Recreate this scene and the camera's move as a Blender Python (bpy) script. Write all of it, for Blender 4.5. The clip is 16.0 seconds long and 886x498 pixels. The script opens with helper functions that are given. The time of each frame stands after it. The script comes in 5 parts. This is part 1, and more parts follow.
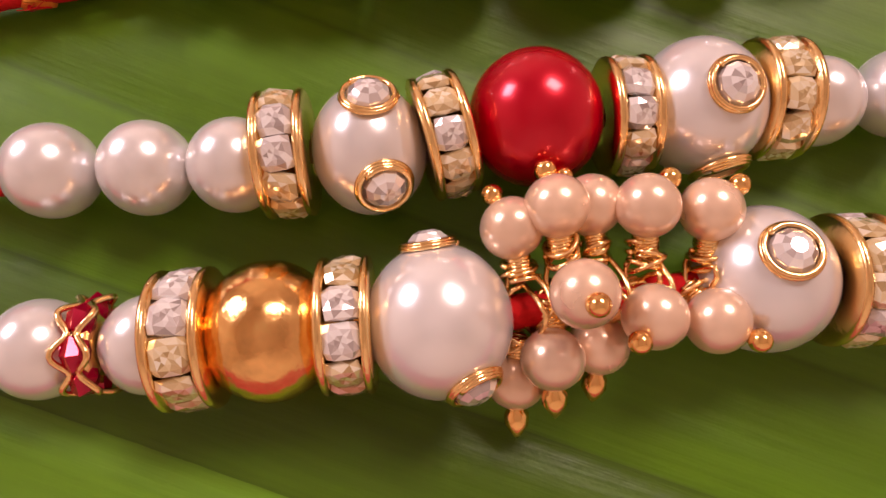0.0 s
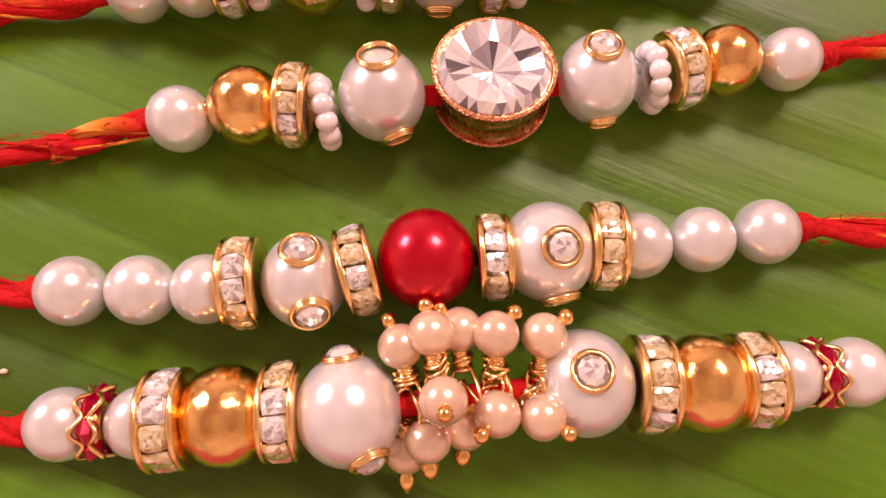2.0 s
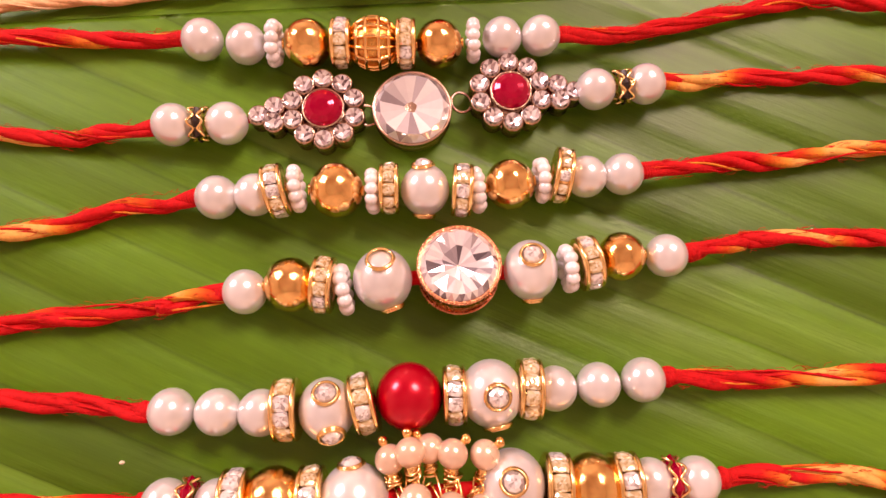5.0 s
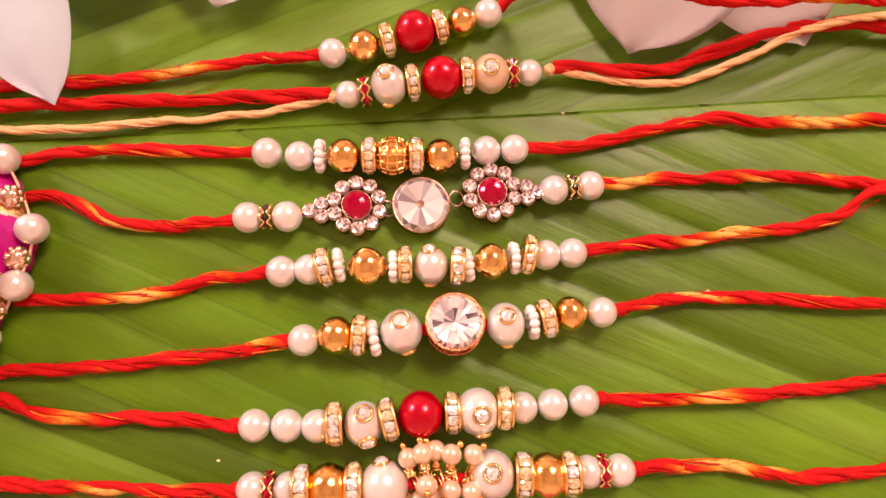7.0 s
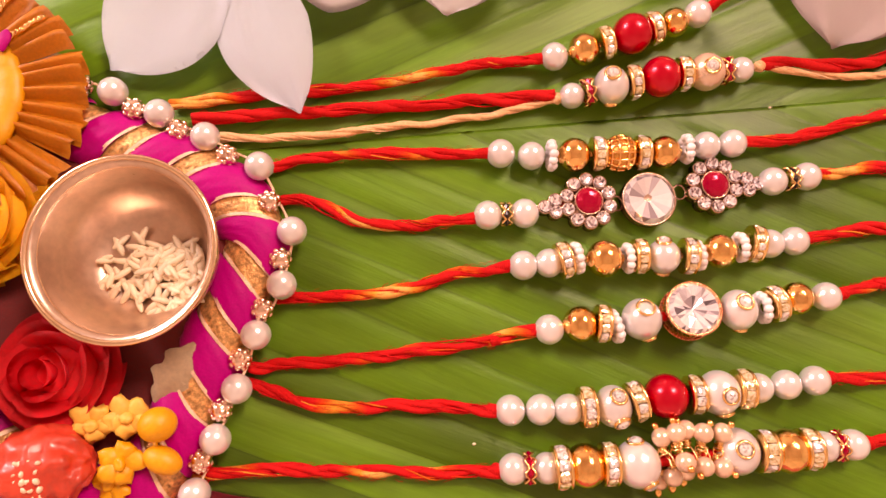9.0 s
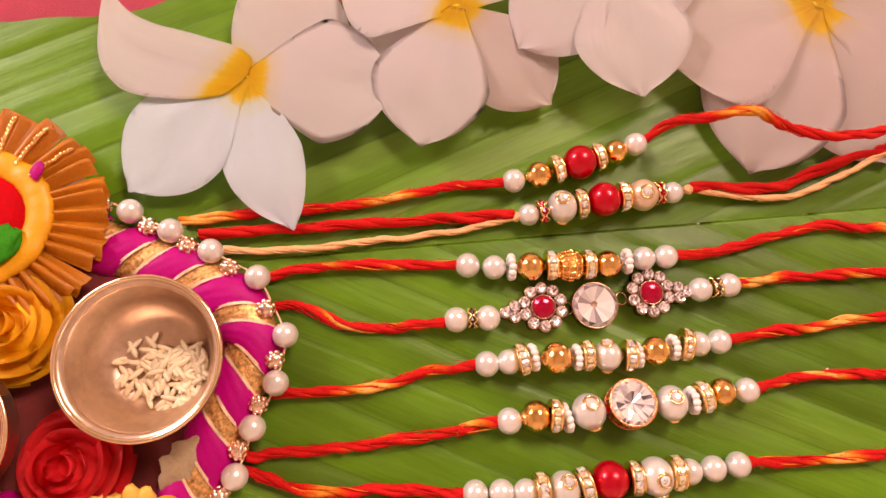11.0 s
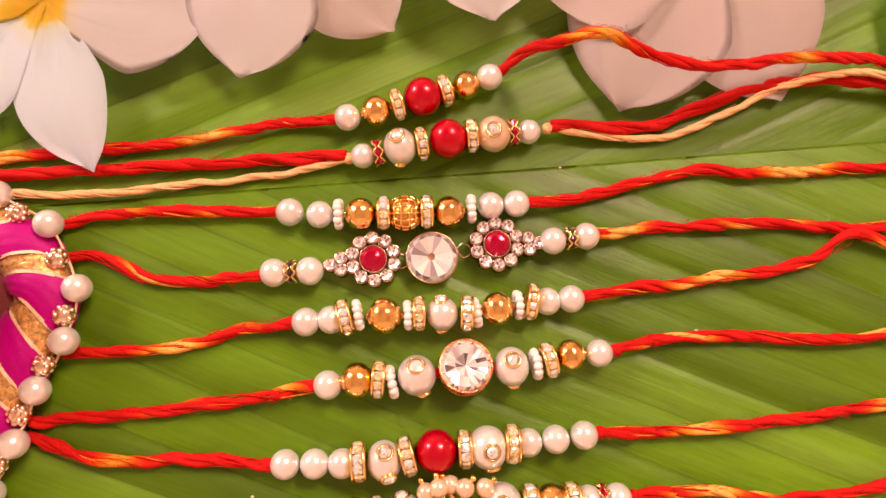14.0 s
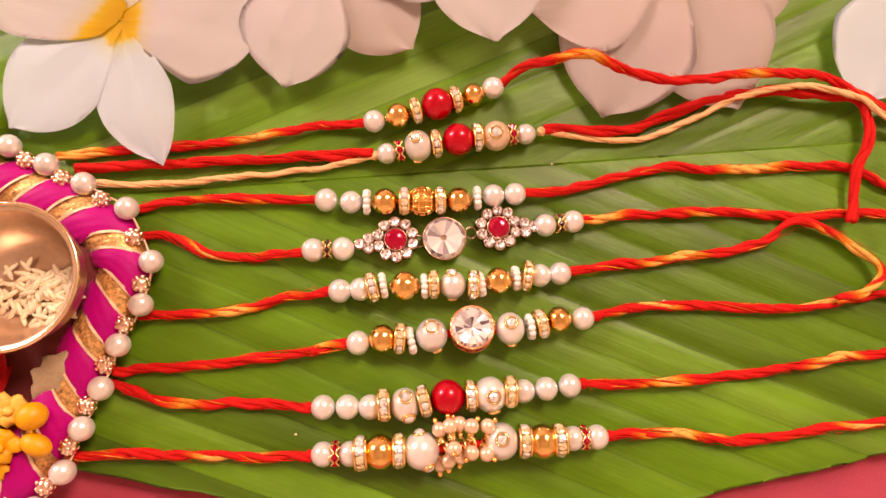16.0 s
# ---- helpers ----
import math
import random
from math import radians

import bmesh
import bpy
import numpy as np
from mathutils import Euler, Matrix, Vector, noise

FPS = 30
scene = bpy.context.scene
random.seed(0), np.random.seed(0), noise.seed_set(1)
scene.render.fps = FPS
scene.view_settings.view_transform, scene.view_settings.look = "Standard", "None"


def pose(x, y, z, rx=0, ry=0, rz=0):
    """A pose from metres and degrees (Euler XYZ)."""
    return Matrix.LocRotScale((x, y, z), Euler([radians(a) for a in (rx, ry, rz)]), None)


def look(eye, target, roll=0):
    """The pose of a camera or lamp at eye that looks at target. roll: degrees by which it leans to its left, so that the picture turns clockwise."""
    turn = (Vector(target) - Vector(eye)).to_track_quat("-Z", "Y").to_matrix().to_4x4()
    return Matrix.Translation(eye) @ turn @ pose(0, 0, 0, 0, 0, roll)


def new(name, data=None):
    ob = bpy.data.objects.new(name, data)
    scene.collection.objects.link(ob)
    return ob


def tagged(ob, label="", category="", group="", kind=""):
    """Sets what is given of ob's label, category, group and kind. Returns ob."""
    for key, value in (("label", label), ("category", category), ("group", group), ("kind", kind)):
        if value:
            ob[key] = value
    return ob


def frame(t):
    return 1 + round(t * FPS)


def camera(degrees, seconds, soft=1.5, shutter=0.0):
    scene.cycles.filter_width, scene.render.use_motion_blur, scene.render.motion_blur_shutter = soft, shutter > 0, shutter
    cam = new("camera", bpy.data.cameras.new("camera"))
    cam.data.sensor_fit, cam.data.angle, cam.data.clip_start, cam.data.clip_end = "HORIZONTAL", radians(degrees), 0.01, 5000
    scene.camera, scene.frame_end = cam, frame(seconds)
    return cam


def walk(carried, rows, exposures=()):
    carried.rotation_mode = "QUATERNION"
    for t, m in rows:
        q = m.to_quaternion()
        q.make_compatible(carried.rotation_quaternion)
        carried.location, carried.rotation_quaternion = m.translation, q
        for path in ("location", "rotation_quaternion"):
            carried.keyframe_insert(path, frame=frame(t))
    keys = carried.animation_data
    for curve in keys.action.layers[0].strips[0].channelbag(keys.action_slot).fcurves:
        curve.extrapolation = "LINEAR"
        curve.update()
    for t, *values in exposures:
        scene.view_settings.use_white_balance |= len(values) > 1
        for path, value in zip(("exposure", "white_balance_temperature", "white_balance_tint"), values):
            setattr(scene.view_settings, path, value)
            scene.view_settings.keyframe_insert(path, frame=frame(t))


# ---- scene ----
cam = camera(69.0, 16.0, soft=1.5)
# seconds, eye (cm), yaw, pitch, roll
ROWS = [
    (0, -1.148, -1.946, 5.632, -14.86, -79.44, 8.54),
    (0.5, -0.298, -2.093, 6.259, -8.38, -78.97, 2.86),
    (1, 0.178, -1.769, 7.332, -11.64, -79.14, 6.03),
    (1.5, -0.025, -1.532, 7.641, -14.33, -79.14, 8.95),
    (2, -0.140, -1.244, 7.787, -13.56, -79.32, 8.35),
    (2.5, -0.060, -0.901, 8.309, -11.49, -80.04, 6.63),
    (3, 0.119, -0.452, 9.205, -10.12, -80.35, 5.34),
    (3.5, 0.258, -0.355, 9.853, -9.31, -79.56, 4.85),
    (4, 0.244, -0.153, 10.245, -9.44, -78.91, 5.06),
    (4.5, 0.320, 0.010, 10.860, -7.75, -78.52, 3.65),
    (5, 0.318, 0.282, 11.727, -10.33, -78.72, 6.57),
    (5.2, 0.246, 0.253, 11.884, -10.62, -78.04, 7.60),
    (7.3, -0.178, 1.451, 17.098, -20.59, -80.35, 16.29),
    (7.5, -0.579, 1.101, 17.278, -21.45, -79.11, 16.85),
    (8, -1.107, 1.044, 18.125, -20.38, -79.62, 15.37),
    (8.5, -2.816, 1.382, 17.891, -18.70, -81.20, 13.32),
    (9, -6.045, 1.867, 17.423, -14.98, -81.43, 9.69),
    (9.2, -7.753, 2.170, 17.208, -14.64, -82.15, 9.64),
    (9.7, -9.619, 2.517, 17.564, -15.35, -81.88, 10.49),
    (10.2, -9.065, 2.892, 18.663, -17.36, -80.32, 12.41),
    (10.7, -7.112, 3.205, 19.905, -19.45, -78.47, 14.32),
    (11.3, -4.361, 3.372, 20.741, -20.38, -77.32, 15.08),
    (11.5, -3.346, 3.377, 20.875, -19.92, -77.30, 14.54),
    (12, -1.848, 3.109, 21.475, -16.81, -76.65, 10.83),
    (12.5, -0.712, 2.246, 21.761, -15.42, -77.32, 9.51),
    (13, -0.979, 1.919, 21.297, -15.38, -79.41, 10.55),
    (13.5, -0.683, 1.824, 21.699, -17.93, -78.39, 12.79),
    (14, -0.367, 2.619, 18.371, -20.11, -80.57, 15.13),
    (14.5, -0.148, 3.394, 14.871, -20.27, -82.37, 15.24),
    (14.8, 0.007, 3.576, 13.134, -20.00, -84.04, 15.13),
    (15, 0.052, 3.708, 12.713, -19.89, -84.06, 15.08),
    (15.5, -0.363, 2.605, 17.406, -20.53, -81.59, 15.74),
    (16, -1.006, 1.563, 21.883, -20.92, -80.70, 16.25),
]
CM = 0.01
walk(cam, [(t, pose(x * CM, y * CM, z * CM, 90 + pitch, 0, yaw) @ pose(0, 0, 0, 0, 0, roll)) for t, x, y, z, yaw, pitch, roll in ROWS],
     exposures=[(0, -0.42, 7100, 38), (1, -0.27, 7300, 41), (4, -0.09, 7500, 46), (8, 0.13, 8500, 45), (9.2, 0.02, 8500, 45), (12, -0.10, 8000, 30), (15, 0.12, 9200, 43), (16, 0.06, 8700, 34)])

# ---- light: an unseen, added closed room with two soft window lights beyond the far side of the cloth ----
world = bpy.data.worlds.new("room_world")
world.use_nodes = True
world.node_tree.nodes["Background"].inputs[0].default_value = (1.0, 0.86, 0.74, 1)
world.node_tree.nodes["Background"].inputs[1].default_value = 0.25
scene.world = world


def area(name, eye, target, wide, high, watts, colour):
    lamp = bpy.data.lights.new(name, "AREA")
    lamp.shape, lamp.size, lamp.size_y, lamp.energy, lamp.color = "RECTANGLE", wide, high, watts, colour
    ob = new(name, lamp)
    ob.matrix_world = look(eye, target)
    return ob


area("window_light_west", (-1.15, 0.95, 0.85), (0, 0.05, 0.30), 0.50, 0.44, 21, (0.90, 0.95, 1.0))
area("window_light_north", (0.60, 0.75, 1.20), (0, 0.05, 0.35), 0.48, 0.42, 20, (1.0, 0.91, 0.80))


# ---- materials ----
def nodes_of(name):
    m = bpy.data.materials.new(name)
    m.use_nodes = True
    return m, m.node_tree, m.node_tree.nodes["Principled BSDF"]


def put(nt, kind, **values):
    n = nt.nodes.new(kind)
    for k, v in values.items():
        n.inputs[k].default_value = v
    return n


def ramp(nt, fac, stops):
    n = nt.nodes.new("ShaderNodeValToRGB")
    el = n.color_ramp.elements
    while len(el) < len(stops):
        el.new(0.5)
    for e, (p, c) in zip(el, stops):
        e.position, e.color = p, (*c, 1)
    nt.links.new(fac, n.inputs[0])
    return n


def plain(name, colour, rough=0.4, metal=0.0, coat=0.0, grain=900.0, vary=0.12, bump=0.15, blotch=120.0, sheen=0.0, sss=0.0, piece=0.0, spec=0.5):
    """A surface with variation at two scales: blotches, and fine grain in colour, gloss and relief."""
    m, nt, b = nodes_of(name)
    where = nt.nodes.new("ShaderNodeNewGeometry")
    big = put(nt, "ShaderNodeTexNoise", Scale=blotch, Detail=3.0)
    fine = put(nt, "ShaderNodeTexNoise", Scale=grain, Detail=4.0)
    for n in (big, fine):
        nt.links.new(where.outputs["Position"], n.inputs["Vector"])
    add = put(nt, "ShaderNodeMath")
    add.operation = "ADD"
    nt.links.new(big.outputs[0], add.inputs[0])
    nt.links.new(fine.outputs[0], add.inputs[1])
    tone = put(nt, "ShaderNodeMapRange")
    for k, v in (("From Min", 0.6), ("From Max", 1.4), ("To Min", 1 - vary), ("To Max", 1 + vary)):
        tone.inputs[k].default_value = v
    nt.links.new(add.outputs[0], tone.inputs["Value"])
    val = tone.outputs[0]
    if piece:
        info = nt.nodes.new("ShaderNodeObjectInfo")
        shift = put(nt, "ShaderNodeMapRange")
        shift.inputs["To Min"].default_value, shift.inputs["To Max"].default_value = 1 - piece, 1 + piece
        nt.links.new(info.outputs["Random"], shift.inputs["Value"])
        mul = nt.nodes.new("ShaderNodeMath")
        mul.operation = "MULTIPLY"
        nt.links.new(val, mul.inputs[0])
        nt.links.new(shift.outputs[0], mul.inputs[1])
        val = mul.outputs[0]
    hue = put(nt, "ShaderNodeHueSaturation", Color=(*colour, 1))
    nt.links.new(val, hue.inputs["Value"])
    nt.links.new(hue.outputs[0], b.inputs["Base Color"])
    rg = put(nt, "ShaderNodeMapRange")
    rg.inputs["To Min"].default_value, rg.inputs["To Max"].default_value = rough * 0.8, min(1, rough * 1.25)
    nt.links.new(fine.outputs[0], rg.inputs["Value"])
    nt.links.new(rg.outputs[0], b.inputs["Roughness"])
    bp = put(nt, "ShaderNodeBump", Strength=bump, Distance=0.0003)
    nt.links.new(fine.outputs[0], bp.inputs["Height"])
    nt.links.new(bp.outputs[0], b.inputs["Normal"])
    b.inputs["Metallic"].default_value = metal
    b.inputs["Coat Weight"].default_value = coat
    b.inputs["Coat Roughness"].default_value = 0.08
    b.inputs["Sheen Weight"].default_value = sheen
    b.inputs["Specular IOR Level"].default_value = spec
    if sss:
        b.inputs["Subsurface Weight"].default_value = sss
        b.inputs["Subsurface Radius"].default_value = (0.004, 0.002, 0.0015)
        b.inputs["Subsurface Scale"].default_value = 0.5
    return m


PEARL = plain("pearl_lustre", (0.80, 0.765, 0.755), 0.23, 0.46, 0.8, grain=260, vary=0.05, bump=0.0, sheen=0.12, piece=0.05)
CREAM = plain("cream_pearl", (0.86, 0.60, 0.43), 0.25, 0.45, 0.8, grain=260, vary=0.05, bump=0.0, piece=0.06)
SEED = plain("seed_bead_white", (0.84, 0.76, 0.76), 0.28, 0.05, 0.6, grain=2500, vary=0.05, bump=0.02, piece=0.08)
GOLD = plain("polished_gold", (1.0, 0.57, 0.215), 0.16, 1.0, 0.0, grain=900, vary=0.2, bump=0.22, blotch=300, piece=0.05)
GOLD_WIRE = plain("gold_wire", (1.0, 0.66, 0.30), 0.20, 1.0, 0.0, grain=2500, vary=0.12, bump=0.1)
GOLD_OLD = plain("brassy_cast_gold", (0.80, 0.42, 0.12), 0.28, 1.0, 0.0, grain=2500, vary=0.25, bump=0.4)
RED_BALL = plain("red_pearl", (0.58, 0.0015, 0.016), 0.24, 0.50, 0.3, grain=260, vary=0.08, bump=0.0)


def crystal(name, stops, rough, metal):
    """Foil-backed cut stone: random dark-to-white facet tones stand in for refracted light."""
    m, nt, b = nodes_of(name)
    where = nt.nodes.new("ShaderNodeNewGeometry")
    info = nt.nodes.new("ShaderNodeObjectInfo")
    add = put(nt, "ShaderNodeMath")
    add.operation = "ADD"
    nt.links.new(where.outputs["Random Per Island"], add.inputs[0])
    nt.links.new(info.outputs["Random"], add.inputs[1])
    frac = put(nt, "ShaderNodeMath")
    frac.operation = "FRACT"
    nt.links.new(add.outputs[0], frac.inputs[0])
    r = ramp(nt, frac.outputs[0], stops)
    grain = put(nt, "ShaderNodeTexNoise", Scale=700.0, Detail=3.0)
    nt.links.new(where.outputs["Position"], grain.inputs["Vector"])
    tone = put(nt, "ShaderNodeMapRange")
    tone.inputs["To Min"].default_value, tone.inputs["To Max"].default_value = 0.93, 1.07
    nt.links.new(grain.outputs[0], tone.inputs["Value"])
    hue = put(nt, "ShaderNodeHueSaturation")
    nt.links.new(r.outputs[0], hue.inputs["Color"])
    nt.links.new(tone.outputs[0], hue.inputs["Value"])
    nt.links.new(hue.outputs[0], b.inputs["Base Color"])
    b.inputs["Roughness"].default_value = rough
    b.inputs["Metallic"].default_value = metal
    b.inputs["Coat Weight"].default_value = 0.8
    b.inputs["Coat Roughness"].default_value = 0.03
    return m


# dark and white stops imitate the reflections inside the facets
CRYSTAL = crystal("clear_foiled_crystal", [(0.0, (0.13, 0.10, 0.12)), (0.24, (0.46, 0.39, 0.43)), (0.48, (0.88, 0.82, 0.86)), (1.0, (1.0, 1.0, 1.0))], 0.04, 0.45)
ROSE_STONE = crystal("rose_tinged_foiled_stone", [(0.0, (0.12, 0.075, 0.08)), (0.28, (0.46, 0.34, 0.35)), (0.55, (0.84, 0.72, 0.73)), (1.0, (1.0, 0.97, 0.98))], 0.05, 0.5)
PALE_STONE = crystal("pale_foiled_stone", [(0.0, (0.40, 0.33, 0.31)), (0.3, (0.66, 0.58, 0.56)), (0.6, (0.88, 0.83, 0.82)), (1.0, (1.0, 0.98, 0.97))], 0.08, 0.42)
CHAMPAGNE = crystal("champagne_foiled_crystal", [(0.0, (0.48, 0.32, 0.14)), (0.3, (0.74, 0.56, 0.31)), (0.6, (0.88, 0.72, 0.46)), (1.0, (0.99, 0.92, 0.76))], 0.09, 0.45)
RUBY = plain("ruby_crystal", (0.44, 0.001, 0.032), 0.10, 0.5, 0.3, grain=900, vary=0.15, bump=0.0)
COPPER = plain("rose_gold_cup", (0.78, 0.36, 0.20), 0.26, 1.0, 0.0, grain=1500, vary=0.25, bump=0.5)
SILVER = plain("rose_silver_setting", (0.50, 0.33, 0.25), 0.24, 1.0, 0.0, grain=2500, vary=0.2, bump=0.2)
DARK = plain("dark_enamel", (0.03, 0.015, 0.012), 0.3, 0.3, 0.2)


def thread_material(name, stops):
    """Spun thread; the dye set along the yarn picks its colour."""
    m, nt, b = nodes_of(name)
    where = nt.nodes.new("ShaderNodeNewGeometry")
    n = put(nt, "ShaderNodeTexNoise", Scale=90.0, Detail=2.0)
    nt.links.new(where.outputs["Position"], n.inputs["Vector"])
    dye = nt.nodes.new("ShaderNodeAttribute")
    dye.attribute_name = "dye"
    mix = put(nt, "ShaderNodeMath")
    mix.operation = "MULTIPLY_ADD"
    mix.inputs[1].default_value = 0.25
    nt.links.new(n.outputs[0], mix.inputs[0])
    nt.links.new(dye.outputs["Fac"], mix.inputs[2])
    r = ramp(nt, mix.outputs[0], stops)
    fine = put(nt, "ShaderNodeTexNoise", Scale=1400.0, Detail=4.0)
    nt.links.new(where.outputs["Position"], fine.inputs["Vector"])
    tone = put(nt, "ShaderNodeMapRange")
    tone.inputs["To Min"].default_value, tone.inputs["To Max"].default_value = 0.68, 1.28
    nt.links.new(fine.outputs[0], tone.inputs["Value"])
    hue = put(nt, "ShaderNodeHueSaturation")
    nt.links.new(r.outputs[0], hue.inputs["Color"])
    nt.links.new(tone.outputs[0], hue.inputs["Value"])
    nt.links.new(hue.outputs[0], b.inputs["Base Color"])
    bp = put(nt, "ShaderNodeBump", Strength=0.4, Distance=0.0004)
    nt.links.new(fine.outputs[0], bp.inputs["Height"])
    nt.links.new(bp.outputs[0], b.inputs["Normal"])
    b.inputs["Roughness"].default_value = 0.75
    b.inputs["Specular IOR Level"].default_value = 0.15
    b.inputs["Sheen Weight"].default_value = 0.06
    b.inputs["Sheen Tint"].default_value = (1.0, 0.25, 0.15, 1)
    return m


RED = (0.66, 0.016, 0.012)
MOLI = thread_material("red_and_yellow_thread", [(0.0, (0.56, 0.012, 0.011)), (0.25, RED), (0.50, (0.70, 0.07, 0.010)), (0.85, (0.82, 0.28, 0.035)), (1.0, (0.84, 0.40, 0.10))])
RED_THREAD = thread_material("red_wool_thread", [(0.0, (0.55, 0.012, 0.010)), (0.5, (0.68, 0.016, 0.012)), (0.62, RED), (1.0, RED)])
BEIGE_THREAD = thread_material("beige_cotton_thread", [(0.0, (0.80, 0.42, 0.20)), (0.4, (0.88, 0.52, 0.28)), (0.6, (0.85, 0.55, 0.33)), (1.0, (0.9, 0.6, 0.36))])


def leaf_material():
    """Banana leaf: pleats between the side veins, each with its own green, a thin dark crease, and fine stripes along them."""
    m, nt, b = nodes_of("banana_leaf")
    uv = nt.nodes.new("ShaderNodeUVMap")
    uv.uv_map = "veins"
    where = nt.nodes.new("ShaderNodeNewGeometry")
    split = nt.nodes.new("ShaderNodeSeparateXYZ")
    nt.links.new(uv.outputs[0], split.inputs[0])

    def maths(kind, a, b_=None):
        n = nt.nodes.new("ShaderNodeMath")
        n.operation = kind
        for k, v in enumerate((a, b_)):
            if v is None:
                continue
            if isinstance(v, (int, float)):
                n.inputs[k].default_value = v
            else:
                nt.links.new(v, n.inputs[k])
        return n.outputs[0]

    def spread(value, lo, hi, to_lo, to_hi):
        n = put(nt, "ShaderNodeMapRange")
        for k, v in (("From Min", lo), ("From Max", hi), ("To Min", to_lo), ("To Max", to_hi)):
            n.inputs[k].default_value = v
        nt.links.new(value, n.inputs["Value"])
        return n.outputs[0]

    stretch = put(nt, "ShaderNodeMapping")
    stretch.inputs["Scale"].default_value = (1.0, 0.05, 1.0)
    nt.links.new(uv.outputs[0], stretch.inputs["Vector"])
    broad = put(nt, "ShaderNodeTexNoise", Scale=0.75, Detail=1.6)
    fine = put(nt, "ShaderNodeTexNoise", Scale=11.0, Detail=3.0)
    for n in (broad, fine):
        nt.links.new(stretch.outputs[0], n.inputs["Vector"])
    blot = put(nt, "ShaderNodeTexNoise", Scale=14.0, Detail=4.0)
    cells = put(nt, "ShaderNodeTexNoise", Scale=2600.0, Detail=2.0)
    for n in (blot, cells):
        nt.links.new(where.outputs["Position"], n.inputs["Vector"])
    own = nt.nodes.new("ShaderNodeTexWhiteNoise")
    own.noise_dimensions = "1D"
    nt.links.new(maths("FLOOR", split.outputs[0]), own.inputs["W"])
    across = maths("FRACT", split.outputs[0])
    mixed = maths("ADD", maths("MULTIPLY", broad.outputs[0], 0.62), maths("MULTIPLY", own.outputs["Value"], 0.36))
    r = ramp(nt, mixed, [(0.26, (0.105, 0.225, 0.010)), (0.42, (0.150, 0.350, 0.011)), (0.56, (0.192, 0.435, 0.018)), (0.74, (0.270, 0.490, 0.075))])
    tone = maths("MULTIPLY", spread(fine.outputs[0], 0.25, 0.75, 0.90, 1.10), spread(blot.outputs[0], 0.3, 0.7, 0.82, 1.18))
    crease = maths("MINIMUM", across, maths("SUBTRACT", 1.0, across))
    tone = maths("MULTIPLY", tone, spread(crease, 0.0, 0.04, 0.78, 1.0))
    hue = put(nt, "ShaderNodeHueSaturation")
    nt.links.new(r.outputs[0], hue.inputs["Color"])
    nt.links.new(tone, hue.inputs["Value"])
    nt.links.new(hue.outputs[0], b.inputs["Base Color"])
    bp = put(nt, "ShaderNodeBump", Strength=0.22, Distance=0.0005)
    nt.links.new(maths("ADD", fine.outputs[0], maths("MULTIPLY", cells.outputs[0], 0.12)), bp.inputs["Height"])
    nt.links.new(bp.outputs[0], b.inputs["Normal"])
    nt.links.new(spread(broad.outputs[0], 0.0, 1.0, 0.34, 0.50), b.inputs["Roughness"])
    b.inputs["Coat Weight"].default_value = 0.22
    b.inputs["Coat Roughness"].default_value = 0.38
    return m


def petal_material(name, white, thinness):
    """White frangipani petal with a yellow throat; the petal's own length runs along v."""
    m, nt, b = nodes_of(name)
    uv = nt.nodes.new("ShaderNodeUVMap")
    uv.uv_map = "along"
    sep = nt.nodes.new("ShaderNodeSeparateXYZ")
    nt.links.new(uv.outputs[0], sep.inputs[0])
    n = put(nt, "ShaderNodeTexNoise", Scale=5.0, Detail=3.0)
    st = put(nt, "ShaderNodeMapping")
    st.inputs["Scale"].default_value = (4.0, 0.5, 1.0)
    nt.links.new(uv.outputs[0], st.inputs[0])
    nt.links.new(st.outputs[0], n.inputs["Vector"])
    add = put(nt, "ShaderNodeMath")
    add.operation = "MULTIPLY_ADD"
    add.inputs[1].default_value = 0.06
    nt.links.new(n.outputs[0], add.inputs[0])
    nt.links.new(sep.outputs[1], add.inputs[2])
    r = ramp(nt, add.outputs[0], [(0.09, (0.86, 0.57, 0.012)), (0.15, (0.90, 0.66, 0.03)), (0.20, tuple(c * k for c, k in zip(white, (1, 0.96, 0.80)))), (0.30, white)])
    nt.links.new(r.outputs[0], b.inputs["Base Color"])
    bp = put(nt, "ShaderNodeBump", Strength=0.12, Distance=0.0008)
    nt.links.new(n.outputs[0], bp.inputs["Height"])
    nt.links.new(bp.outputs[0], b.inputs["Normal"])
    b.inputs["Roughness"].default_value = 0.5
    b.inputs["Sheen Weight"].default_value = 0.2
    thin = nt.nodes.new("ShaderNodeBsdfTranslucent")
    nt.links.new(r.outputs[0], thin.inputs[0])
    mix = nt.nodes.new("ShaderNodeMixShader")
    mix.inputs[0].default_value = thinness
    nt.links.new(b.outputs[0], mix.inputs[1])
    nt.links.new(thin.outputs[0], mix.inputs[2])
    nt.links.new(mix.outputs[0], nt.nodes["Material Output"].inputs[0])
    return m


